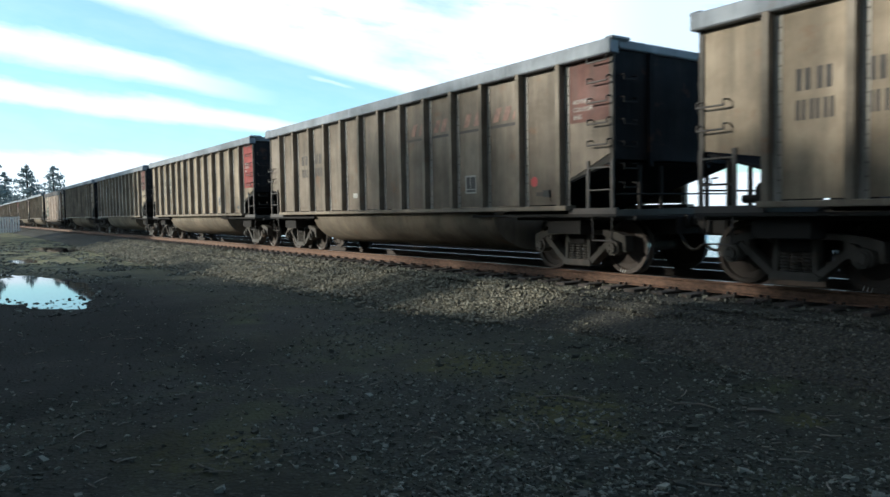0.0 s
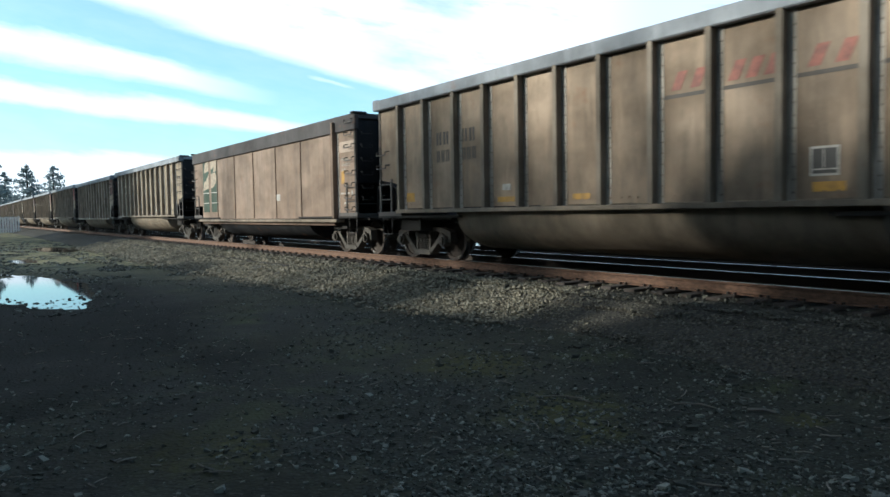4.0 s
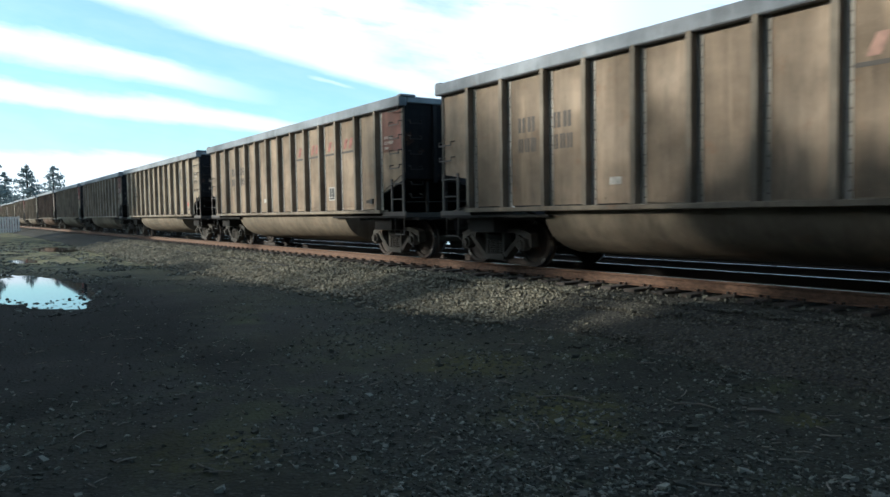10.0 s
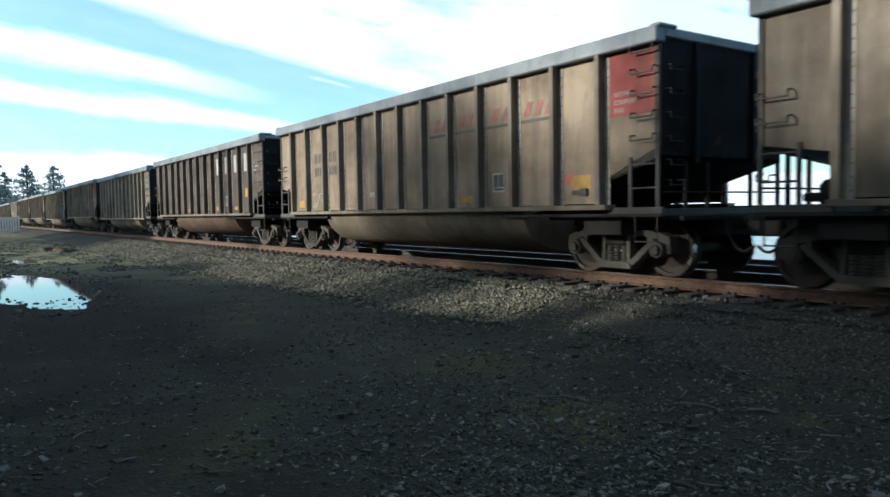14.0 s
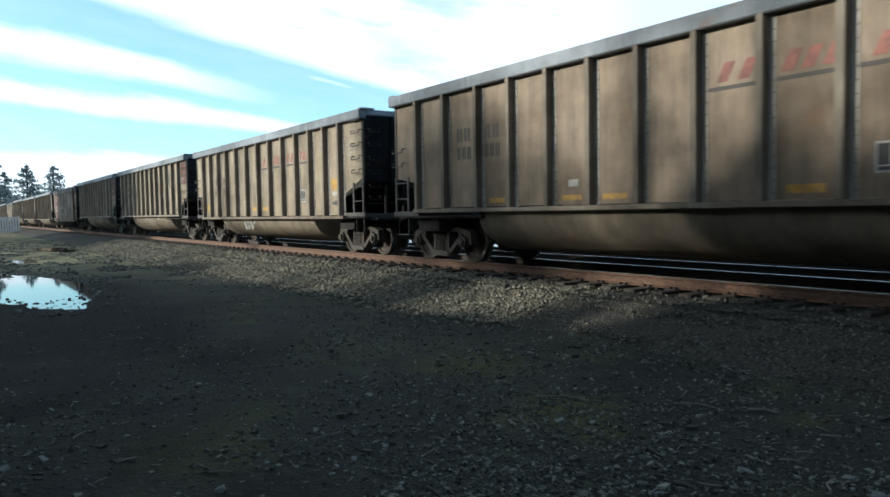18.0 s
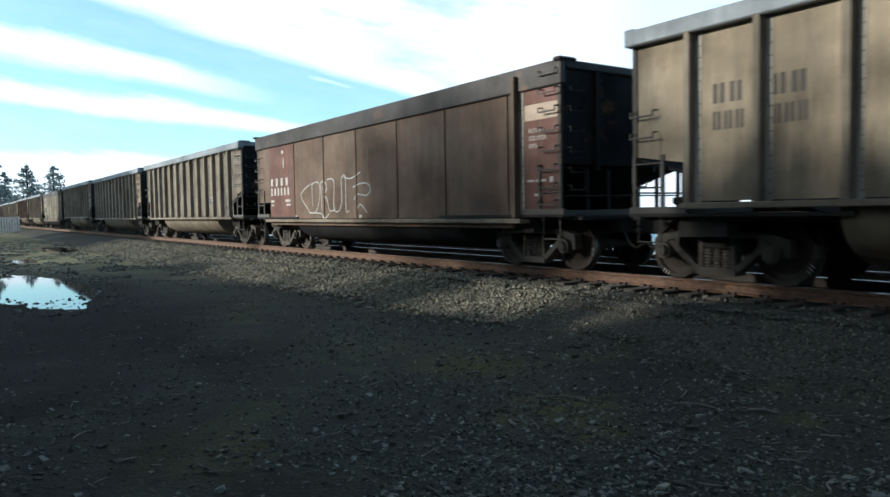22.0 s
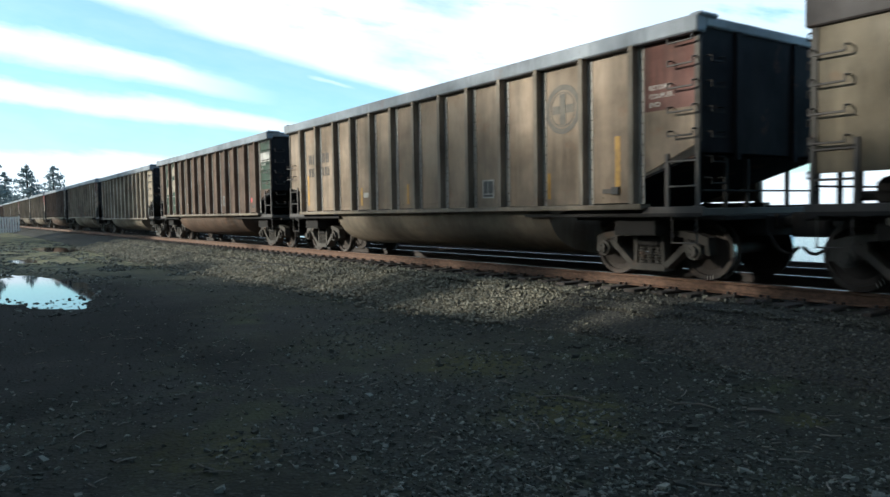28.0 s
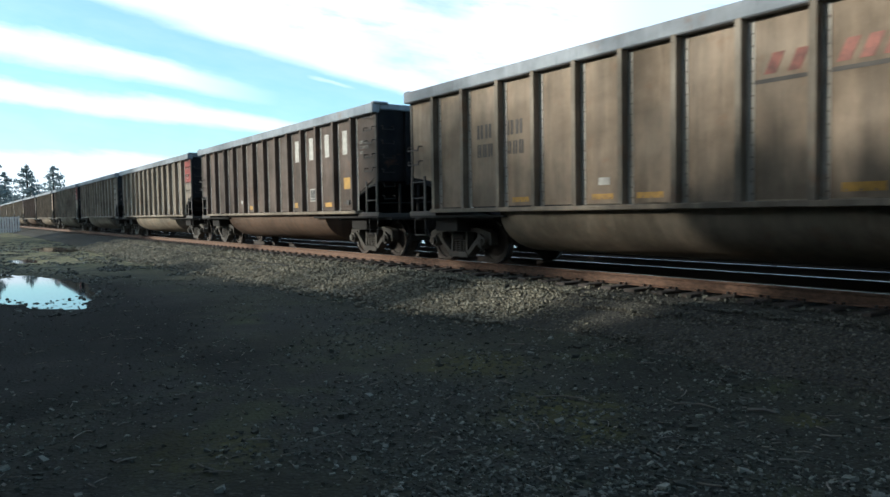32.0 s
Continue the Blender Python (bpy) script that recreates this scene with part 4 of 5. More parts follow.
# small unevenness of the train's run, metres ahead of a steady pace
AHEAD = {1: -0.08, 2: -0.06, 3: -0.05, 4: -0.03, 7: -0.05, 8: -0.06, 9: 0.02, 10: 0.02, 11: -0.04, 12: 0.07, 13: 0.53, 14: 0.11, 17: -0.43, 18: -0.06, 19: -0.53, 20: -0.1,
         21: -0.18, 22: -0.1, 23: 0.37, 24: 0.28, 25: -0.14, 28: 0.02, 29: -0.1, 30: -0.16, 31: 0.28, 32: -0.15}
CARS = {}
KINDS = {5: "C", 20: "C", 24: "C"}
for k in (7, 15, 17, 21, 22, 27):
    KINDS[k] = "B"
OFFSET = {5: 0.35}
FIRST, LAST = -1, 39


def place(k, t):
    return pose(X_FIRST - PITCH * k + OFFSET.get(k, 0.0) + SPEED * t + AHEAD.get(t, 0.0), YC, 0)


LABEL = {"A": "dusty grey ribbed aluminium coal gondola with a round belly", "B": "sooty riveted grey coal gondola with ribbed sides", "C": "brown smooth-sided steel coal gondola"}
for k in range(FIRST, LAST + 1):
    kd = KINDS.get(k, "A")
    used = [c for c, kk in CARS.values() if kk == kd]
    ob = copy_thing(TEMPLATE[kd], place(k, 0)) if used else TEMPLATE[kd]
    ob.matrix_basis = place(k, 0)
    CARS[k] = (ob, kd)
    tagged(ob, LABEL[kd], "coal car", "cars of the coal train")

# ---- paint and markings ----
def kids(ob, base):
    return [c for c in ob.children if c.name.split(".")[0] == base]


def mark(car_, name, bars, mat, label="", y=-1.59, deep=0.005):
    """Flat paint or plates on the near side: boxes of (x0, x1, z0, z1)."""
    return part(name, boxes(*[(a, b, y - deep, y + 0.001, c, d) for a, b, c, d in bars]), mat, car_, label)


def bx(i, f):
    """Length along the car at the share f of bay i."""
    a, b = EDGES["A"][i], EDGES["A"][i + 1]
    return a + 0.14 + (b - a - 0.28) * f


def letters(car_, bay, mat=None, pale=False, drop=0.0):
    """The owner's initials and the car's number, as plain bars over two bays."""
    mat = mat or M["ink"]
    for b, f0, n0, n1 in ((bay, 0.25, 2, 3), (bay + 1, 0.0, 2, 3)):
        for zc, n, h in ((2.66 - drop, n0, 0.27), (2.29 - drop, n1, 0.25)):
            w = 0.52 / n
            x = bx(b, f0)
            if pale:
                mark(car_, "paint_patch", [(x - 0.05, x + 0.57, zc - h / 2 - 0.06, zc + h / 2 + 0.06)], M["patch"], "pale painted patch", deep=0.003)
            mark(car_, "lettering", [q for i in range(n) for q in ((x + i * w, x + i * w + w * 0.26, zc - h / 2, zc + h / 2), (x + i * w + w * 0.42, x + i * w + w * 0.68, zc - h / 2, zc + h / 2))], mat,
                 "dark painted lettering bars")


def slogan(car_, first, mat=None, drop=0.0):
    """Slanted red strokes over a dark underline, four bays long."""
    for j in range(4):
        b = first + j
        bm = bmesh.new()
        for f in ((0.1, 0.45, 0.8) if j % 2 else (0.2, 0.65)):
            x = bx(b, f)
            prism(bm, [(x, 2.80 - drop), (x + 0.16, 2.80 - drop), (x + 0.28, 3.06 - drop), (x + 0.12, 3.06 - drop)], "y", -YS - 0.005, -YS + 0.001)
        part("slogan", bm, mat or M["redink"], car_, "faded red painted strokes")
        mark(car_, "underline", [(bx(b, -0.08), bx(b, 1.08), 2.69 - drop, 2.745 - drop)], M["ink"])


def square_box(car_, bay, z=1.47, s=0.36):
    x = bx(bay, 0.5) - s / 2
    e = 0.028
    mark(car_, "inspection_box", [(x, x + s, z, z + s)], M["box_dark"], "dark square with a white outline", deep=0.004)
    bm = bmesh.new()
    rings = [[bm.verts.new((x + s / 2 + sx * q, yy, z + s / 2 + sz * q)) for sx, sz in ((-1, -1), (1, -1), (1, 1), (-1, 1))]
             for q, yy in ((s / 2 - e, -YS - 0.009), (s / 2, -YS - 0.009), (s / 2, -YS), (s / 2 - e, -YS))]
    for i in range(4):
        for j in range(4):
            p, q = rings[j], rings[(j + 1) % 4]
            bm.faces.new((p[i], p[(i + 1) % 4], q[(i + 1) % 4], q[i]))
    part("outline", bm, M["white"], car_)
    mark(car_, "divider", [(x + s * 0.45, x + s * 0.45 + e * 0.5, z + s * 0.24, z + s - e)], M["white"], deep=0.009)
    mark(car_, "divider", [(x + e, x + s - e, z + s * 0.2, z + s * 0.2 + e * 0.6)], M["white"], deep=0.009)


def plate(car_, bay, f, z, w=0.24, h=0.12, mat=None):
    x = bx(bay, f)
    mark(car_, "data_plate", [(x, x + w, z, z + h)], mat or M["white"], "small white data plate", deep=0.008)


def placard(car_, bay=12):
    x = bx(bay, 0.3)
    mark(car_, "placard_holder", [(x, x + 0.34, 1.36, 1.43)], M["truck"], deep=0.03)
    mark(car_, "placard", [(x + 0.2, x + 0.34, 1.34, 1.46)], M["box_dark"], deep=0.045)


def spot(car_, bay, f, z, r=0.1):
    bm = bmesh.new()
    prism(bm, [(bx(bay, f) + r * math.cos(a), z + r * math.sin(a)) for a in np.linspace(0, 2 * math.pi, 15)[:-1]], "y", -YS - 0.004, -YS + 0.001)
    part("paint_spot", bm, M["spot"], car_, "red spray paint spot")


def emblem(car_, bay=11, z=2.82, r=0.42):
    """A round railway emblem as plain shapes: a ring, a bar each way and a hub."""
    x = bx(bay, 0.5)
    bm = bmesh.new()
    n = 28
    for r0, r1 in ((r * 0.78, r), (r * 0.66, r * 0.71)):
        ring = []
        for i in range(n):
            a = 2 * math.pi * i / n
            ring.append([bm.verts.new((x + q * math.cos(a), yy, z + q * math.sin(a))) for q, yy in ((r0, -YS - 0.005), (r1, -YS - 0.005), (r1, -YS), (r0, -YS))])
        for i in range(n):
            p, q = ring[i], ring[(i + 1) % n]
            for j in range(4):
                bm.faces.new((p[j], p[(j + 1) % 4], q[(j + 1) % 4], q[j]))
    part("emblem_ring", bm, M["emblem"], car_, "dark round painted emblem")
    mark(car_, "emblem_cross", [(x - 0.07, x + 0.07, z - r * 0.62, z + r * 0.62), (x - r * 0.6, x - 0.075, z - 0.07, z + 0.07), (x + 0.075, x + r * 0.6, z - 0.07, z + 0.07)], M["emblem"])


def words(car_, lines, x, z, size=0.1, mat=None):
    """Readable stencilled words."""
    for i, txt in enumerate(lines):
        cu = bpy.data.curves.new("stencil", "FONT")
        cu.body, cu.size, cu.extrude = txt, size, 0.002
        cu.materials.append(mat or M["white"])
        o = new("stencil", cu)
        me = bpy.data.meshes.new_from_object(o)
        bpy.data.objects.remove(o)
        o = part("stencil", me, None, car_, "white stencilled words", (x, -YS - 0.005, z - i * size * 1.25))
        o.rotation_euler = (math.pi / 2, 0, 0)


def big_letters(car_, first=9):
    """Tall white initials as plain blocks, one in each bay."""
    for j in range(4):
        x = bx(first + j, 0.2)
        mark(car_, "initial_block", [(x + 0.04, x + 0.30, 2.66, 3.28)], M["white"], "tall white painted block")


def tag_scrawl(car_, x0, x1, z0, z1, n, seed, mat=None, thick=0.022, y=-1.59):
    """Sprayed looping lines."""
    rng = np.random.default_rng(seed)
    for j in range(n):
        cx = x0 + (x1 - x0) * (j + 0.5) / n
        w, h = (x1 - x0) / n * 0.62, (z1 - z0) / 2
        ph, tw = rng.uniform(0, 6.28), rng.uniform(0.6, 1.4)
        pts = [(cx + w * math.sin(ph + a * tw) * rng.uniform(0.9, 1.1), y - 0.004, (z0 + z1) / 2 + h * math.cos(a + 0.4 * math.sin(2 * a + ph))) for a in np.linspace(0, rng.uniform(4.2, 6.2), 18)]
        bm = bmesh.new()
        last = None
        for i, p in enumerate(pts):
            d = Vector(pts[min(i + 1, len(pts) - 1)]) - Vector(pts[max(i - 1, 0)])
            nn = Vector((-d.z, 0, d.x)).normalized() * thick / 2
            pair = (bm.verts.new(Vector(p) + nn), bm.verts.new(Vector(p) - nn))
            if last:
                bm.faces.new((last[0], pair[0], pair[1], last[1]))
            last = pair
        part("spray_line", bm, mat or M["spray"], car_, "pale sprayed graffiti line")


def outline(car_, pts, thick, mat=None):
    """One sprayed line through a few points, rounded between them."""
    curve = []
    for i in range(len(pts) - 1):
        p0, p1, p2, p3 = pts[max(i - 1, 0)], pts[i], pts[i + 1], pts[min(i + 2, len(pts) - 1)]
        for j in range(6):
            t = j / 6
            curve.append(tuple(0.5 * (2 * b + (c - a) * t + (2 * a - 5 * b + 4 * c - d) * t * t + (3 * b - a - 3 * c + d) * t ** 3) for a, b, c, d in zip(p0, p1, p2, p3)))
    curve.append(pts[-1])
    bm, last = bmesh.new(), None
    for i, (x, z) in enumerate(curve):
        q, p = curve[min(i + 1, len(curve) - 1)], curve[max(i - 1, 0)]
        nn = Vector((p[1] - q[1], 0, q[0] - p[0])).normalized() * thick / 2
        pair = (bm.verts.new(Vector((x, -YS - 0.005, z)) + nn), bm.verts.new(Vector((x, -YS - 0.005, z)) - nn))
        if last:
            bm.faces.new((last[0], pair[0], pair[1], last[1]))
        last = pair
    part("spray_line", bm, mat or M["spray"], car_, "pale sprayed graffiti line")


def stripes(car_, spots_):
    for b, f, z0, z1, w in spots_:
        x = bx(b, f)
        mark(car_, "yellow_stripe", [(x, x + w, z0, z1)], M["yellow"], "yellow reflective stripe")


def green_logo(car_, b0, b1, z0=1.25):
    """Green painted bays with a white shape of two slanted blocks."""
    for b in range(b0, b1):
        x0, x1 = bx(b, 0.0), bx(b, 1.0)
        mark(car_, "green_paint", [(x0, x1, z0, 3.5)], M["green"], "dark green painted bay", deep=0.003)
        bm = bmesh.new()
        if b == b0:
            lobes = (((0.40, 0.86), (1.0, 0.92), (1.0, 0.60), (0.22, 0.56)), ((0.20, 0.28), (0.55, 0.31), (1.0, 0.50), (1.0, 0.06), (0.02, 0.0)))
        else:
            lobes = (((0.0, 0.92), (0.62, 1.0), (0.88, 0.97), (0.98, 0.86), (0.97, 0.74), (0.86, 0.62), (0.66, 0.55), (0.42, 0.53), (0.46, 0.70), (0.0, 0.62)),
                     ((0.0, 0.48), (0.30, 0.51), (0.66, 0.52), (0.78, 0.44), (0.80, 0.32), (0.70, 0.20), (0.45, 0.11), (0.0, 0.05)))
        for lobe in lobes:
            prism(bm, [(x0 + f * (x1 - x0), 2.12 + 1.28 * g) for f, g in lobe], "y", -YS - 0.007, -YS)
        part("logo_shape", bm, M["cream"], car_, "cream painted emblem shape")
        mark(car_, "white_line", [(x0, x1, 2.0, 2.03), (x0, x1, 1.60, 1.625)], M["white"], deep=0.006)


def paint(k):
    car_, kd = CARS[k]
    r = random.Random(k * 7 + 3)
    ends = kids(car_, "end_panel")
    left, right = (ends[0], ends[1]) if ends[0].location.x < ends[1].location.x else (ends[1], ends[0])
    body = {14: "black_car", 29: "black_car", 26: "brown", 23: "alu_dark", 1: "alu_dark", 12: "alu_dark", 21: "alu_dark"}.get(k) or {"A": "alu", "B": "alu_dark", "C": "tan"}[kd]
    if kd == "C":
        body = {20: "brown", 24: "olive"}.get(k, "tan")
    if kd == "B" and k in (7, 17, 22, 27):
        body = "alu"
    if k in (4, 9, 10, 13, 16, 22, 25, 28):
        body = "alu_warm"
    if k > 29:
        body = r.choice(["alu", "alu_dark", "tan", "alu", "black_car"])
    for nm in ("side_panel", "end_panel"):
        for o in kids(car_, nm):
            repaint(o, M[body])
    if body in ("brown", "black_car"):
        for o in kids(car_, "rib"):
            repaint(o, M[body])
        for o in kids(car_, "tub") if kd != "C" else ():
            repaint(o, M["brown"])
    reds = {1: "red_dim", 2: "red", 3: "red_dim", 7: "red_dim", 8: "red", 9: "red_dim", 10: "red_dim", 12: "red_dim", 13: "red", 16: "red", 18: "red_dim", 19: "red_dim", 23: "red_dim", 25: "red_dim", 28: "red_dim", 30: "red",
            32: "red", 35: "red_dim"}
    if k in reds:
        mark(car_, "red_panel", [(LEN - BAY + 0.07, LEN - 0.07, 2.05 if k == 2 else 2.55, 3.56)], M[reds[k]], "faded red painted end panel", deep=0.003)
    if kd == "C":
        if k == 20:
            mark(car_, "red_panel", [(1.09, 3.02, 1.0, 3.34)], M["red_dim"], "reddish brown painted panel", deep=0.003)
            for zc, n, w in ((2.13, 4, 0.22), (1.83, 6, 0.15)):
                mark(car_, "lettering", [(1.16 + i * (1.62 / n), 1.16 + i * (1.62 / n) + w * 0.75, zc - 0.12, zc + 0.12) for i in range(n)], M["white"], "white painted lettering bars", deep=0.006)
            mark(car_, "lettering", [(1.15, 1.4, 1.5, 1.57), (1.15, 1.35, 1.38, 1.44), (2.3, 2.72, 1.5, 1.57), (2.4, 2.72, 1.38, 1.44), (2.2, 2.26, 2.55, 2.85), (2.1, 2.23, 3.0, 3.1)], M["white"], deep=0.006)
            for line in ([(4.2, 1.98), (3.55, 1.72), (3.75, 1.42), (4.0, 1.28), (4.15, 1.16), (4.55, 1.18), (4.8, 1.5), (4.85, 1.9), (4.6, 2.02), (4.3, 1.95)], [(4.3, 2.02), (4.35, 1.35)],
                         [(4.95, 1.18), (4.95, 1.6), (4.92, 1.98), (5.2, 1.98), (5.3, 1.8), (5.1, 1.66), (5.3, 1.5), (5.45, 1.2), (5.75, 1.2)], [(5.0, 1.8), (5.1, 1.88), (5.14, 1.8), (5.06, 1.74)],
                         [(5.3, 2.05), (5.75, 2.0), (5.72, 1.3), (5.95, 1.16), (6.2, 1.4), (6.2, 2.0), (6.4, 2.12), (6.45, 1.9), (6.45, 1.2), (6.6, 1.18)],
                         [(6.35, 2.08), (6.75, 2.02), (7.3, 2.16)], [(6.85, 1.78), (7.2, 1.86), (7.6, 1.86), (7.8, 1.72), (7.6, 1.56), (7.1, 1.6), (6.9, 1.45)], [(7.0, 1.14), (7.25, 1.34), (7.6, 1.12)],
                         [(4.1, 1.14), (4.9, 1.12), (5.1, 0.98), (5.4, 1.1)]):
                outline(car_, line, 0.03)
            for x in (3.1, 5.0, 7.2):
                mark(car_, "data_plate", [(x, x + 0.12, 0.99, 1.07)], M["white"], deep=0.01)
        else:
            if k == 5:
                green_logo(car_, 1, 3, 1.25)
            mark(car_, "data_plate", [(9.1, 9.4, 1.55, 1.75)], M["white"])
        mark(car_, "end_paint", [(LEN - BAY + 0.1, LEN - 0.06, 1.12, 3.35)], M[{20: "red_dim", 24: "olive"}.get(k, "tan")], "brown painted end bay", deep=0.002)
        mark(car_, "end_band", [(LEN - BAY + 0.1, LEN - 0.08, 2.72, 3.0)], M["band"], "dusty pale painted band", deep=0.005)
        if k != 20:
            mark(car_, "yellow_stripe", [(LEN - 0.85, LEN - 0.68, 1.9, 2.25)], M["yellow"])
        mark(car_, "lettering", [(LEN - 0.9, LEN - 0.72, 1.62, 1.66), (LEN - 0.66, LEN - 0.4, 1.62, 1.66), (LEN - 0.3, LEN - 0.22, 1.6, 1.7), (LEN - 0.7, LEN - 0.5, 1.36, 1.41)], M["white"], deep=0.005)
        words(car_, ("ROTARY", "COUPLER", "END"), LEN - BAY + 0.2, 2.5, 0.11)
        for z in (1.2, 1.5, 1.82):
            part("grab_iron", RUNG, None, car_, at=(LEN - 0.5, -YS, z))
        if k == 24:
            green_logo(car_, 1, 3, 1.1)
            stripes(car_, [(1, 0.3, 1.36, 1.62, 0.5), (2, 0.95, 1.5, 2.2, 0.12), (5, -0.1, 1.6, 2.35, 0.13), (9, 0.1, 1.5, 2.1, 0.12)])
            outline(car_, [(3.42, 1.42), (3.30, 1.55), (3.32, 1.95), (3.50, 2.22), (3.82, 2.24), (4.0, 2.05), (4.0, 1.6), (3.86, 1.42), (3.74, 1.62), (3.66, 1.64), (3.58, 1.44), (3.42, 1.42)], 0.05)
            outline(car_, [(3.56, 1.86), (3.64, 2.02), (3.76, 2.0), (3.76, 1.84), (3.66, 1.76), (3.56, 1.86)], 0.04)
            for x, z in ((2.35, 1.56), (1.35, 1.15)):
                mark(car_, "paint_spot", [(x, x + 0.12, z, z + 0.1)], M["spot"], "small red painted square")
        return
    logo = k in (0, 6, 8, 11, 18, 19, 25, 33)
    if k not in (14, 29, 26):
        letters(car_, 1 if logo else 2, pale=(k == 2), drop={15: 0.12, 17: 0.28, 21: 0.25, 22: 0.15, 27: 0.13}.get(k, 0.0))
    if logo and k not in (0, 6):
        emblem(car_, 11)
    if k in (1, 3, 4, 7, 9, 10, 13, 15, 16, 17, 22, 27, 28, 31, 34, 36):
        slogan(car_, 7 if kd == "B" else 8, M["redbold"] if k in (4, 10, 13, 16, 17, 22, 28) else None, 0.1 if kd == "B" else 0.0)
    square_box(car_, 9 if logo or k in (12, 26) else 10, 1.36 if logo or k == 12 else 1.47)
    plate(car_, r.choice((4, 5, 5)), 0.4, 1.5)
    placard(car_)
    if kd == "B" and k in (7, 21, 27):
        words(car_, ("ROTARY", "END"), LEN - BAY + 0.3, 3.2, 0.13)
    else:
        words(car_, ("ROTARY", "COUPLER", "END"), LEN - BAY + 0.16, 2.86, 0.1)
    if k in (0, 1, 11, 13, 15, 21, 23, 26, 27):
        spot(car_, 12 if k not in (15, 21, 27) else 1, 0.2, 1.62, 0.09)
    if k in (8, 18, 19):
        for x in (3.9, 6.4, 8.9):
            mark(car_, "data_plate", [(x, x + 0.24, 0.98, 1.05)], M["white"], "small pale data plate", y=-YS + 0.07, deep=0.03)
    if k == 11:
        stripes(car_, [(1, 0.75, 1.3, 1.75, 0.1), (6, 0.85, 1.3, 1.75, 0.1), (9, 0.9, 1.3, 1.8, 0.1), (12, 0.92, 1.35, 2.6, 0.1)])
    if k == 25:
        stripes(car_, [(1, 0.1, 1.35, 2.2, 0.1), (4, 0.2, 1.3, 1.75, 0.08), (6, 0.5, 1.3, 1.75, 0.08), (11, 0.02, 1.3, 1.75, 0.08), (12, 0.62, 1.35, 2.25, 0.11)])
    if k == 4:
        stripes(car_, [(1, 0.0, 1.35, 1.55, 0.35), (4, 0.2, 1.28, 1.38, 0.5), (6, 0.2, 1.28, 1.38, 0.4), (10, 0.3, 1.28, 1.4, 0.4)])
    if k == 13:
        stripes(car_, [(1, 0.2, 1.3, 1.5, 0.35), (9, 0.2, 1.28, 1.42, 0.4), (12, 0.25, 1.45, 1.68, 0.45)])
        tag_scrawl(car_, 2.2, 3.0, 1.3, 1.7, 3, 8)
    if k in (16, 28):
        stripes(car_, [(3, 0.2, 1.27, 1.36, 0.45), (5, 0.2, 1.27, 1.36, 0.45), (6, 0.1, 1.27, 1.36, 0.5), (9, 0.2, 1.27, 1.38, 0.5)])
    if k == 17:
        stripes(car_, [(1, 0.1, 1.3, 1.55, 0.4), (6, 0.1, 1.25, 1.36, 0.6), (7, 0.1, 1.25, 1.36, 0.6), (12, 0.2, 1.75, 2.05, 0.55)])
        tag_scrawl(car_, 5.6, 6.6, 0.62, 0.95, 4, 15, thick=0.03, y=-YS + 0.02)
        plate(car_, 12, 0.3, 1.6, 0.25, 0.1)
    if k == 19:
        tag_scrawl(car_, 4.2, 5.2, 1.6, 2.15, 4, 21)
        tag_scrawl(car_, 5.3, 6.2, 1.55, 2.1, 3, 22)
        tag_scrawl(car_, 6.4, 7.2, 1.5, 2.2, 3, 23)
        tag_scrawl(car_, 8.4, 9.1, 1.75, 2.1, 4, 24)
        plate(car_, 12, 0.7, 1.45, 0.16, 0.14)
    if k in (14, 29):
        big_letters(car_, 9)
        stripes(car_, [(5, 0.2, 1.3, 1.42, 0.3), (11, 0.2, 1.3, 1.42, 0.4), (12, 0.3, 1.75, 2.05, 0.45), (9, 0.1, 1.3, 1.45, 0.2)])
    if k == 26:
        green_logo(car_, 1, 3)
        mark(car_, "green_panel", [(LEN - BAY + 0.13, LEN - 0.07, 1.95, 3.56)], M["green"], "green painted end panel", deep=0.003)
        mark(car_, "end_band", [(LEN - BAY + 0.13, LEN - 0.07, 2.85, 3.15)], M["white"], "dusty pale painted band", deep=0.004)
    if k in (22, 24):
        tag_scrawl(car_, 5.5, 8.5, 1.5, 2.2, 5, 31, M["ink"], 0.03)


for k in CARS:
    paint(k)

# ---- trees ----


def leaves_mesh(name, centres, spreads, count, size, mat, seed):
    rng = np.random.default_rng(seed)
    n = len(centres) * count
    c = np.repeat(np.array(centres), count, 0) + rng.normal(0, 1, (n, 3)) * np.repeat(np.array(spreads), count, 0)
    a = rng.normal(0, 1, (n, 3))
    a /= np.linalg.norm(a, axis=1)[:, None]
    b = np.cross(a, rng.normal(0, 1, (n, 3)))
    b /= np.linalg.norm(b, axis=1)[:, None]
    s = size * rng.uniform(0.6, 1.4, n)[:, None]
    v = np.stack([c - a * s, c + b * s * 0.45, c + a * s, c - b * s * 0.45], 1).reshape(-1, 3)
    f = np.arange(n * 4).reshape(-1, 4)
    me = bpy.data.meshes.new(name)
    me.from_pydata(v.tolist(), [], f.tolist())
    me.materials.append(mat)
    return me


def trunk_bm(h, r, limbs, rng):
    bm = bmesh.new()
    res = bmesh.ops.create_cone(bm, cap_ends=True, segments=8, radius1=r, radius2=r * 0.25, depth=h)
    bmesh.ops.translate(bm, vec=(0, 0, h / 2), verts=res["verts"])
    for p, q, rr in limbs:
        rod(bm, p, q, rr, 5)
    return bm


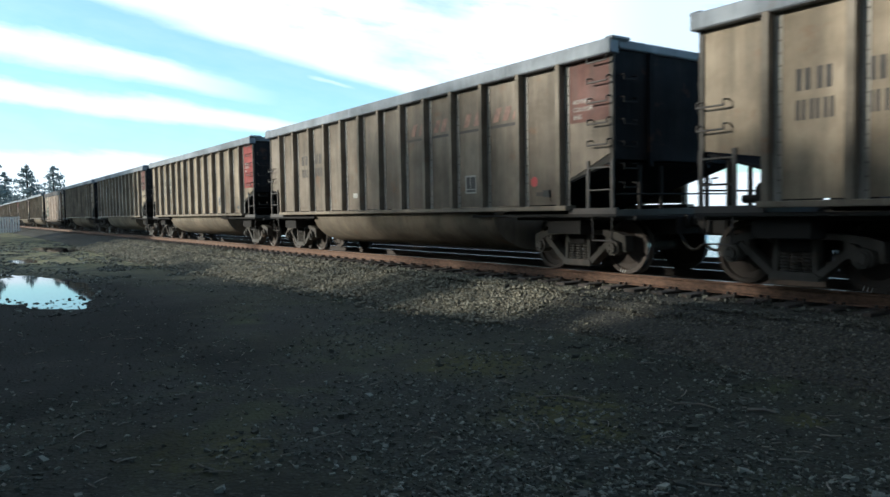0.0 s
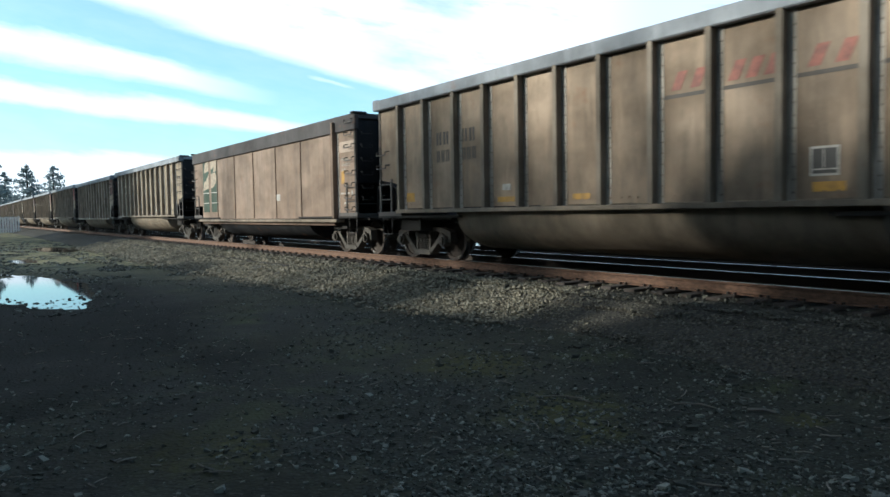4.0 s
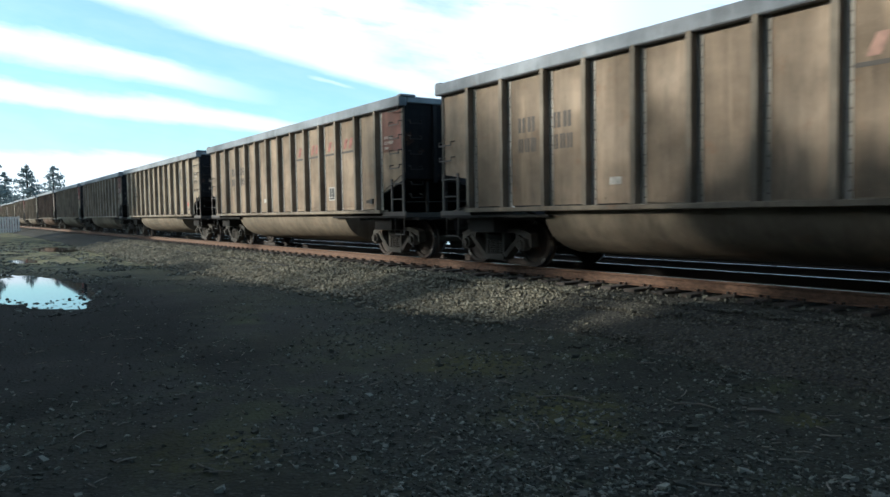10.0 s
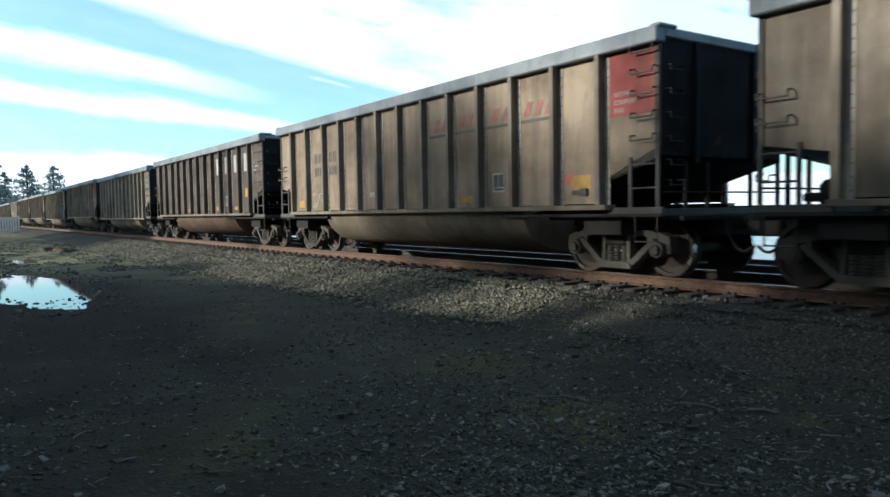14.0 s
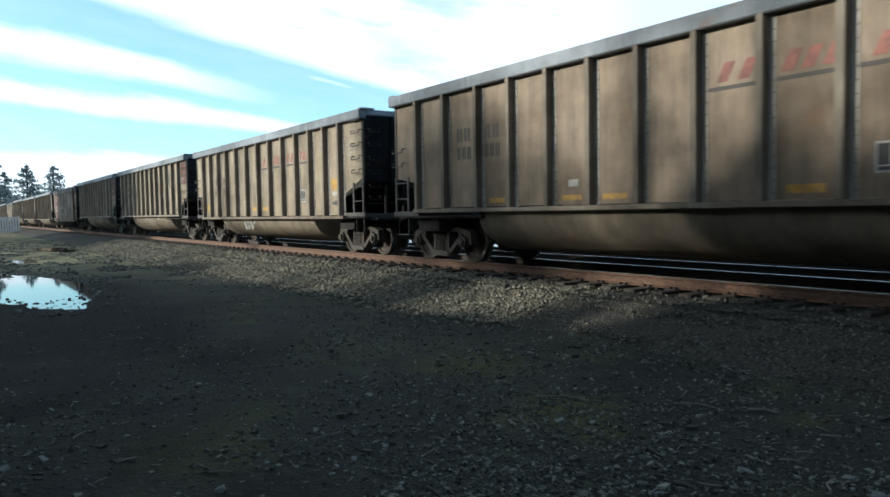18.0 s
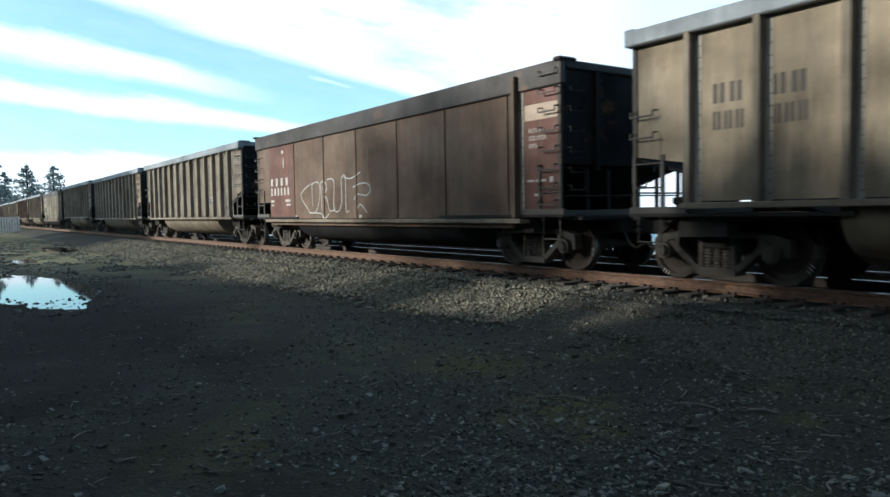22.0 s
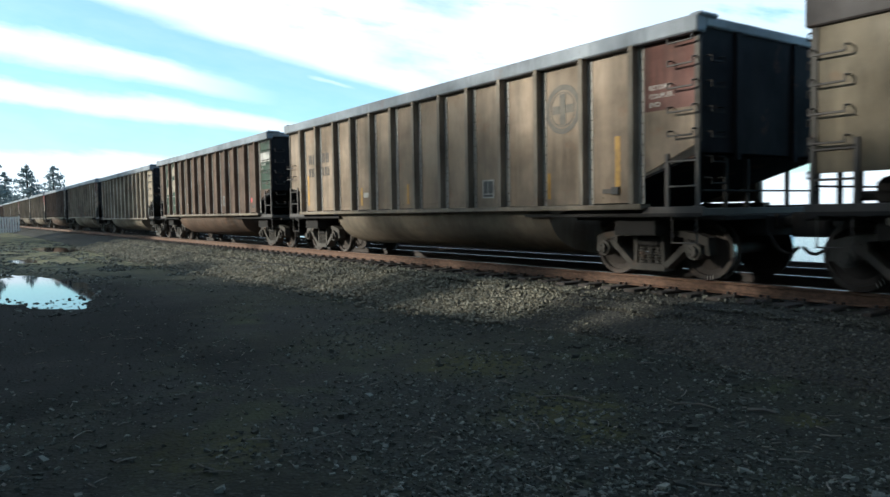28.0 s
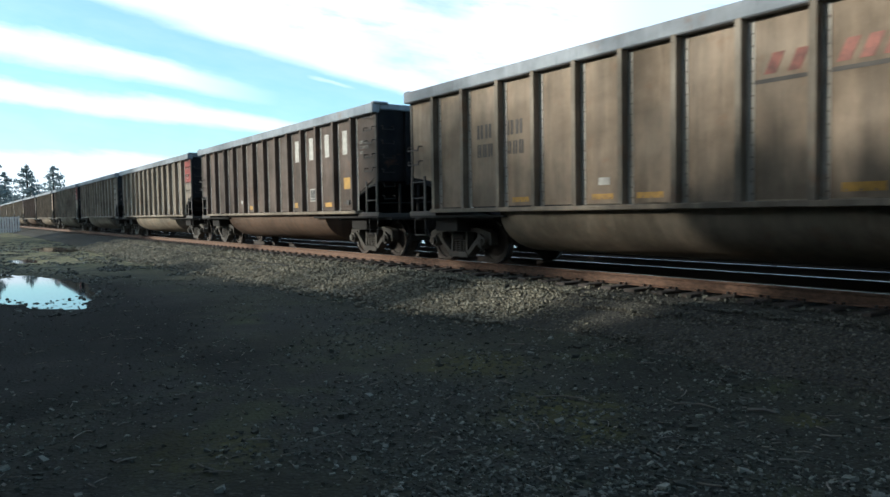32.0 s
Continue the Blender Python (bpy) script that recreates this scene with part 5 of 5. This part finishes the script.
def conifer(h, w, seed, leaf=0.3, dens=26):
    rng = np.random.default_rng(seed)
    limbs, cs, sp = [], [], []
    z = h * 0.12
    while z < h * 0.98:
        f = 1 - z / h
        r = w * (f ** 0.75) * rng.uniform(0.7, 1.15)
        for _ in range(max(3, int(7 * f + 2))):
            a = rng.uniform(0, 6.28)
            l = r * rng.uniform(0.6, 1.1)
            tip = (l * math.cos(a), l * math.sin(a), z - 0.12 * l)
            limbs.append(((0, 0, z), tip, 0.03 + 0.03 * f))
            for g in (0.45, 0.75, 1.0):
                cs.append((tip[0] * g, tip[1] * g, z - 0.12 * l * g + 0.05))
                sp.append((0.10 * w * f + 0.12, 0.10 * w * f + 0.12, 0.09 + 0.05 * f * w * 0.4))
        z += h * rng.uniform(0.022, 0.042)
    t = new("conifer_tree")
    part("trunk", trunk_bm(h, 0.02 * h + 0.08, limbs, rng), M["bark"], t)
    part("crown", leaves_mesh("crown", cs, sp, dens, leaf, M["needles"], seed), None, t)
    return tagged(t, "tall conifer with an uneven, haze-pale crown", "tree")


def broadleaf(h, w, seed, dens=60, leaf=0.16, bare=0.0):
    rng = np.random.default_rng(seed)
    limbs, cs, sp = [], [], []
    for i in range(9):
        a, z = rng.uniform(0, 6.28), h * rng.uniform(0.25, 0.75)
        l = w * rng.uniform(0.45, 1.0)
        tip = Vector((l * math.cos(a), l * math.sin(a), min(h, z + h * rng.uniform(0.1, 0.3))))
        limbs.append(((0, 0, z), tuple(tip), 0.05))
        for _ in range(3):
            g = rng.uniform(0.5, 1.0)
            q = tip * g + Vector((0, 0, z * (1 - g))) + Vector(rng.normal(0, w * 0.2, 3))
            limbs.append((tuple(tip * g + Vector((0, 0, z * (1 - g)))), tuple(q), 0.02))
            if rng.random() > bare:
                cs.append(tuple(q))
                sp.append((w * 0.13,) * 3)
    t = new("shade_tree")
    part("trunk", trunk_bm(h * 0.9, 0.02 * h + 0.06, limbs, rng), M["bark"], t)
    part("crown", leaves_mesh("crown", cs, sp, dens, leaf, M["leaves"], seed), None, t)
    return tagged(t, "thinly leaved roadside tree with bare limbs", "tree", "roadside trees")


def bearing_spot(px_angle, d):
    """A point d metres off in a direction px_angle degrees to the left of the camera's middle."""
    a = radians(55.39 + px_angle)
    return -d * math.sin(a), d * math.cos(a)


def plant():
    """Trees across the water's edge, far behind the train."""
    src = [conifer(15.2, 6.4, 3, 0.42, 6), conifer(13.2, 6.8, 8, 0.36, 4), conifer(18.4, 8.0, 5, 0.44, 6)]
    rows = [(0, 29.9, 205, 1.0), (1, 28.3, 180, 1.0), (2, 31.9, 215, 1.0), (2, 31.2, 232, 0.8), (0, 30.9, 236, 0.62), (1, 29.2, 240, 0.72), (2, 32.8, 200, 0.95), (0, 33.8, 190, 1.0), (0, 28.9, 250, 0.55)]
    done = set()
    for i, ang, d, k in rows:
        x, y = bearing_spot(ang, d)
        m = pose(x, y, -0.7, 0, 0, d)
        o = copy_thing(src[i], m) if i in done else src[i]
        o.matrix_basis = m
        o.scale = (k, k, k)
        done.add(i)


plant()


def shrub(h, w, seed):
    """A dense leafy bush tree, clothed from the ground up."""
    rng = np.random.default_rng(seed)
    limbs, cs, sp = [], [], []
    for i in range(70):
        z = h * rng.uniform(0.06, 0.95)
        a, l = rng.uniform(0, 6.28), w * (1 - 0.55 * (z / h) ** 2) * rng.uniform(0.2, 1.0)
        tip = (l * math.cos(a), l * math.sin(a), z)
        limbs.append(((0, 0, z * 0.7), tip, 0.02))
        cs.append(tip)
        sp.append((w * 0.16, w * 0.16, h * 0.045))
    t = new("leafy_tree")
    part("trunk", trunk_bm(h * 0.9, 0.1, limbs, rng), M["bark"], t)
    part("crown", leaves_mesh("crown", cs, sp, 50, 0.24, M["leaves"], seed), None, t)
    return tagged(t, "dense dark leafy tree in a row beside the yard", "tree", "row of trees beside the yard")


def high_crown(h, z0, w, seed, dens=48, trunk=0.3, boughs=90, loose=0.6, leaf=0.3):
    """A tall tree with a long bare trunk and a thick crown on top."""
    rng = np.random.default_rng(seed)
    limbs, cs, sp = [], [], []
    for i in range(boughs):
        z = rng.uniform(z0, h)
        a, l = rng.uniform(0, 6.28), w * math.sqrt(rng.random()) * (1 - 0.4 * abs(2 * (z - z0) / (h - z0) - 1) ** 2)
        tip = (l * math.cos(a), l * math.sin(a), z)
        limbs.append(((0, 0, max(z0 * 0.8, z - 1.5)), tip, 0.13 * trunk))
        cs.append(tip)
        sp.append((loose, loose, loose * 0.75))
    t = new("tall_tree")
    part("trunk", trunk_bm(h * 0.95, trunk, limbs, rng), M["bark"], t)
    part("crown", leaves_mesh("crown", cs, sp, dens, leaf, M["leaves"], seed), None, t)
    return tagged(t, "tall tree out of view that shades the yard and line", "tree", "tall trees beside the line")


def shade_row():
    """A close row of unseen leafy trees behind the camera, set for the shade they cast, with bare taller ones and a
    stand of conifers beyond them.
    """
    rng = random.Random(4)
    src = [shrub(5.0, 2.3, 31), shrub(5.0, 2.1, 32)]
    tops = [(-200, 2.3), (-48, 2.4), (-37.5, 2.6), (-36, 3.0), (-34.5, 3.8), (-33, 4.4), (-29.5, 4.4), (-28.3, 3.7), (-24.8, 3.7), (-23, 4.1), (-21.5, 4.2), (-19.5, 4.2), (-16.0, 4.3), (-15.5, 5.0), (-15.0, 7.1), (50, 7.5)]

    def top(x):
        return float(np.interp(x, [p[0] for p in tops], [p[1] for p in tops]))
    spots = [(-119.1 + 2.0 * i, 1.0) for i in range(41)] + [(-37.4 + 1.15 * i, 0.55) for i in range(29)] + [(-4.2 + 2.0 * i, 1.0) for i in range(15)]
    for i, (x, w) in enumerate(spots):
        x += rng.uniform(-0.15, 0.15)
        k = top(x) * 1.04 / 5.0 * rng.uniform(0.97, 1.03)
        m = pose(x, -6.0 + rng.uniform(-0.4, 0.4), GZ - 0.05, 0, 0, rng.uniform(0, 360))
        o = src[i] if i < 2 else copy_thing(src[i % 2], m)
        o.matrix_basis = m
        o.scale = (w, w, k)
    # one taller tree that stands out of the row
    m = pose(-20.2, -6.2, GZ - 0.05, 0, 0, 40)
    o = copy_thing(src[0], m)
    o.matrix_basis = m
    o.scale = (0.45, 0.45, 1.5)
    bare = broadleaf(21.0, 3.2, 22, dens=8, leaf=0.13, bare=0.93)
    spots = [(-46, -24), (-35, -24), (-30.4, -21), (-23.6, -19), (-21.2, -19.2), (-19.6, -24), (-17.2, -22), (-15.0, -19), (-10, -21)]
    for j, (x, y) in enumerate(spots):
        m = pose(x, y, GZ, 0, 0, x * 37)
        o = bare if j == 0 else copy_thing(bare, m)
        o.matrix_basis = m
        o.scale = (0.7, 0.7, 1.0)
    # unseen broad trees, added so that boughs cut the sky light over the yard
    over = high_crown(15.5, 10.2, 5.4, 47, 42)
    for j, (x, y) in enumerate(((-9.5, -3.5), (-1.0, -3.0), (5.5, 1.0), (-3.5, 2.2))):
        m = pose(x, y, GZ, 0, 0, x * 71) if j < 3 else pose(2.5, 5.4, GZ, 0, 0, 200)
        o = over if j == 0 else copy_thing(over, m)
        o.matrix_basis = m
    # thin-crowned trees that dapple the train
    thin = high_crown(13.7, 11.5, 2.3, 53, 10, 0.16, 70, 0.35, 0.13)
    low = high_crown(14.6, 11.4, 2.2, 54, 5, 0.14, 60, 0.35, 0.13)
    flat = high_crown(13.2, 11.7, 2.6, 55, 9, 0.12, 70, 0.3, 0.12)
    rows = [(flat, -27.0, -20), (thin, -31.5, -20), (thin, -28.6, -19.6), (low, -30.0, -21)]
    seen = set()
    for j, (src_, x, y) in enumerate(rows):
        m = pose(x, y, GZ, 0, 0, x * 61)
        o = copy_thing(src_, m) if src_.name in seen else src_
        seen.add(src_.name)
        o.matrix_basis = m
        o.scale = (0.9, 0.9, 1.0 + 0.02 * (j % 3 - 1))
    # slender airy trees added to the row to thin the sun on the cars
    airy = high_crown(8.9, 6.7, 1.5, 57, 6, 0.06, 34, 0.3, 0.12)
    for j, x in enumerate((-21.8, -18.9, -16.2, -13.4, -10.6, -8.0)):
        m = pose(x, -6.9, GZ, 0, 0, x * 47)
        o = airy if j == 0 else copy_thing(airy, m)
        o.matrix_basis = m
    # a stand of tall trees with high crowns
    big = high_crown(17.0, 8.3, 4.0, 41)
    for j, x in enumerate((-89, -84.5, -80, -76, -71.5, -67, -63.5)):
        m = pose(x, -20 + 2.0 * (j % 2), GZ, 0, 0, x * 53)
        o = big if j == 0 else copy_thing(big, m)
        o.matrix_basis = m


shade_row()


# ---- fence at the crossing ----
def build_fence():
    t = tagged(new("picket_fence"), "white painted picket fence beside the crossing", "fence")
    slat = mesh_of("slat", boxes((-0.1, 0.1, -0.02, 0.02, 0.05, 2.0), bevel=0.01), M["fence"])
    for i in range(60):
        part("slat", slat, None, t, at=(-0.28 * i, 0, 0))
    for z in (0.4, 1.82):
        part("fence_rail", boxes((-18, 0.2, 0.02, 0.07, z, z + 0.12)), M["fence"], t)
    for i in range(7):
        part("post", boxes((-0.07 - 2.9 * i, 0.07 - 2.9 * i, 0.0, 0.14, -0.1, 2.1)), M["fence"], t)
    t.matrix_basis = pose(-103, 7.4, GZ, 0, 0, 78)


build_fence()


# ---- what moves ----
def motions():
    for k, (car_, kd) in CARS.items():
        walk(car_, [(t, place(k, t)) for t in range(33)])
        # the wheels are seen to turn while the car is near
        first, last = ((x - place(k, 0).translation.x) / SPEED for x in (-46.0, 4.0))
        first, last = max(0, math.ceil(first * FPS)), min(32 * FPS, math.ceil(last * FPS))
        if last - first < 2:
            continue
        for tr in kids(car_, "bogie"):
            for ws in kids(tr, "wheelset"):
                x, r = ws.location.x, 0.457
                rows = [(0.0, pose(x, 0, r))] if first > 0 else []
                rows += [(f / FPS, pose(x, 0, r, 0, math.degrees(SPEED * (f - first) / FPS / r) % 360, 0)) for f in range(first, last + 1)]
                if last < 32 * FPS:
                    rows.append((32.0, rows[-1][1]))
                walk(ws, rows)


motions()
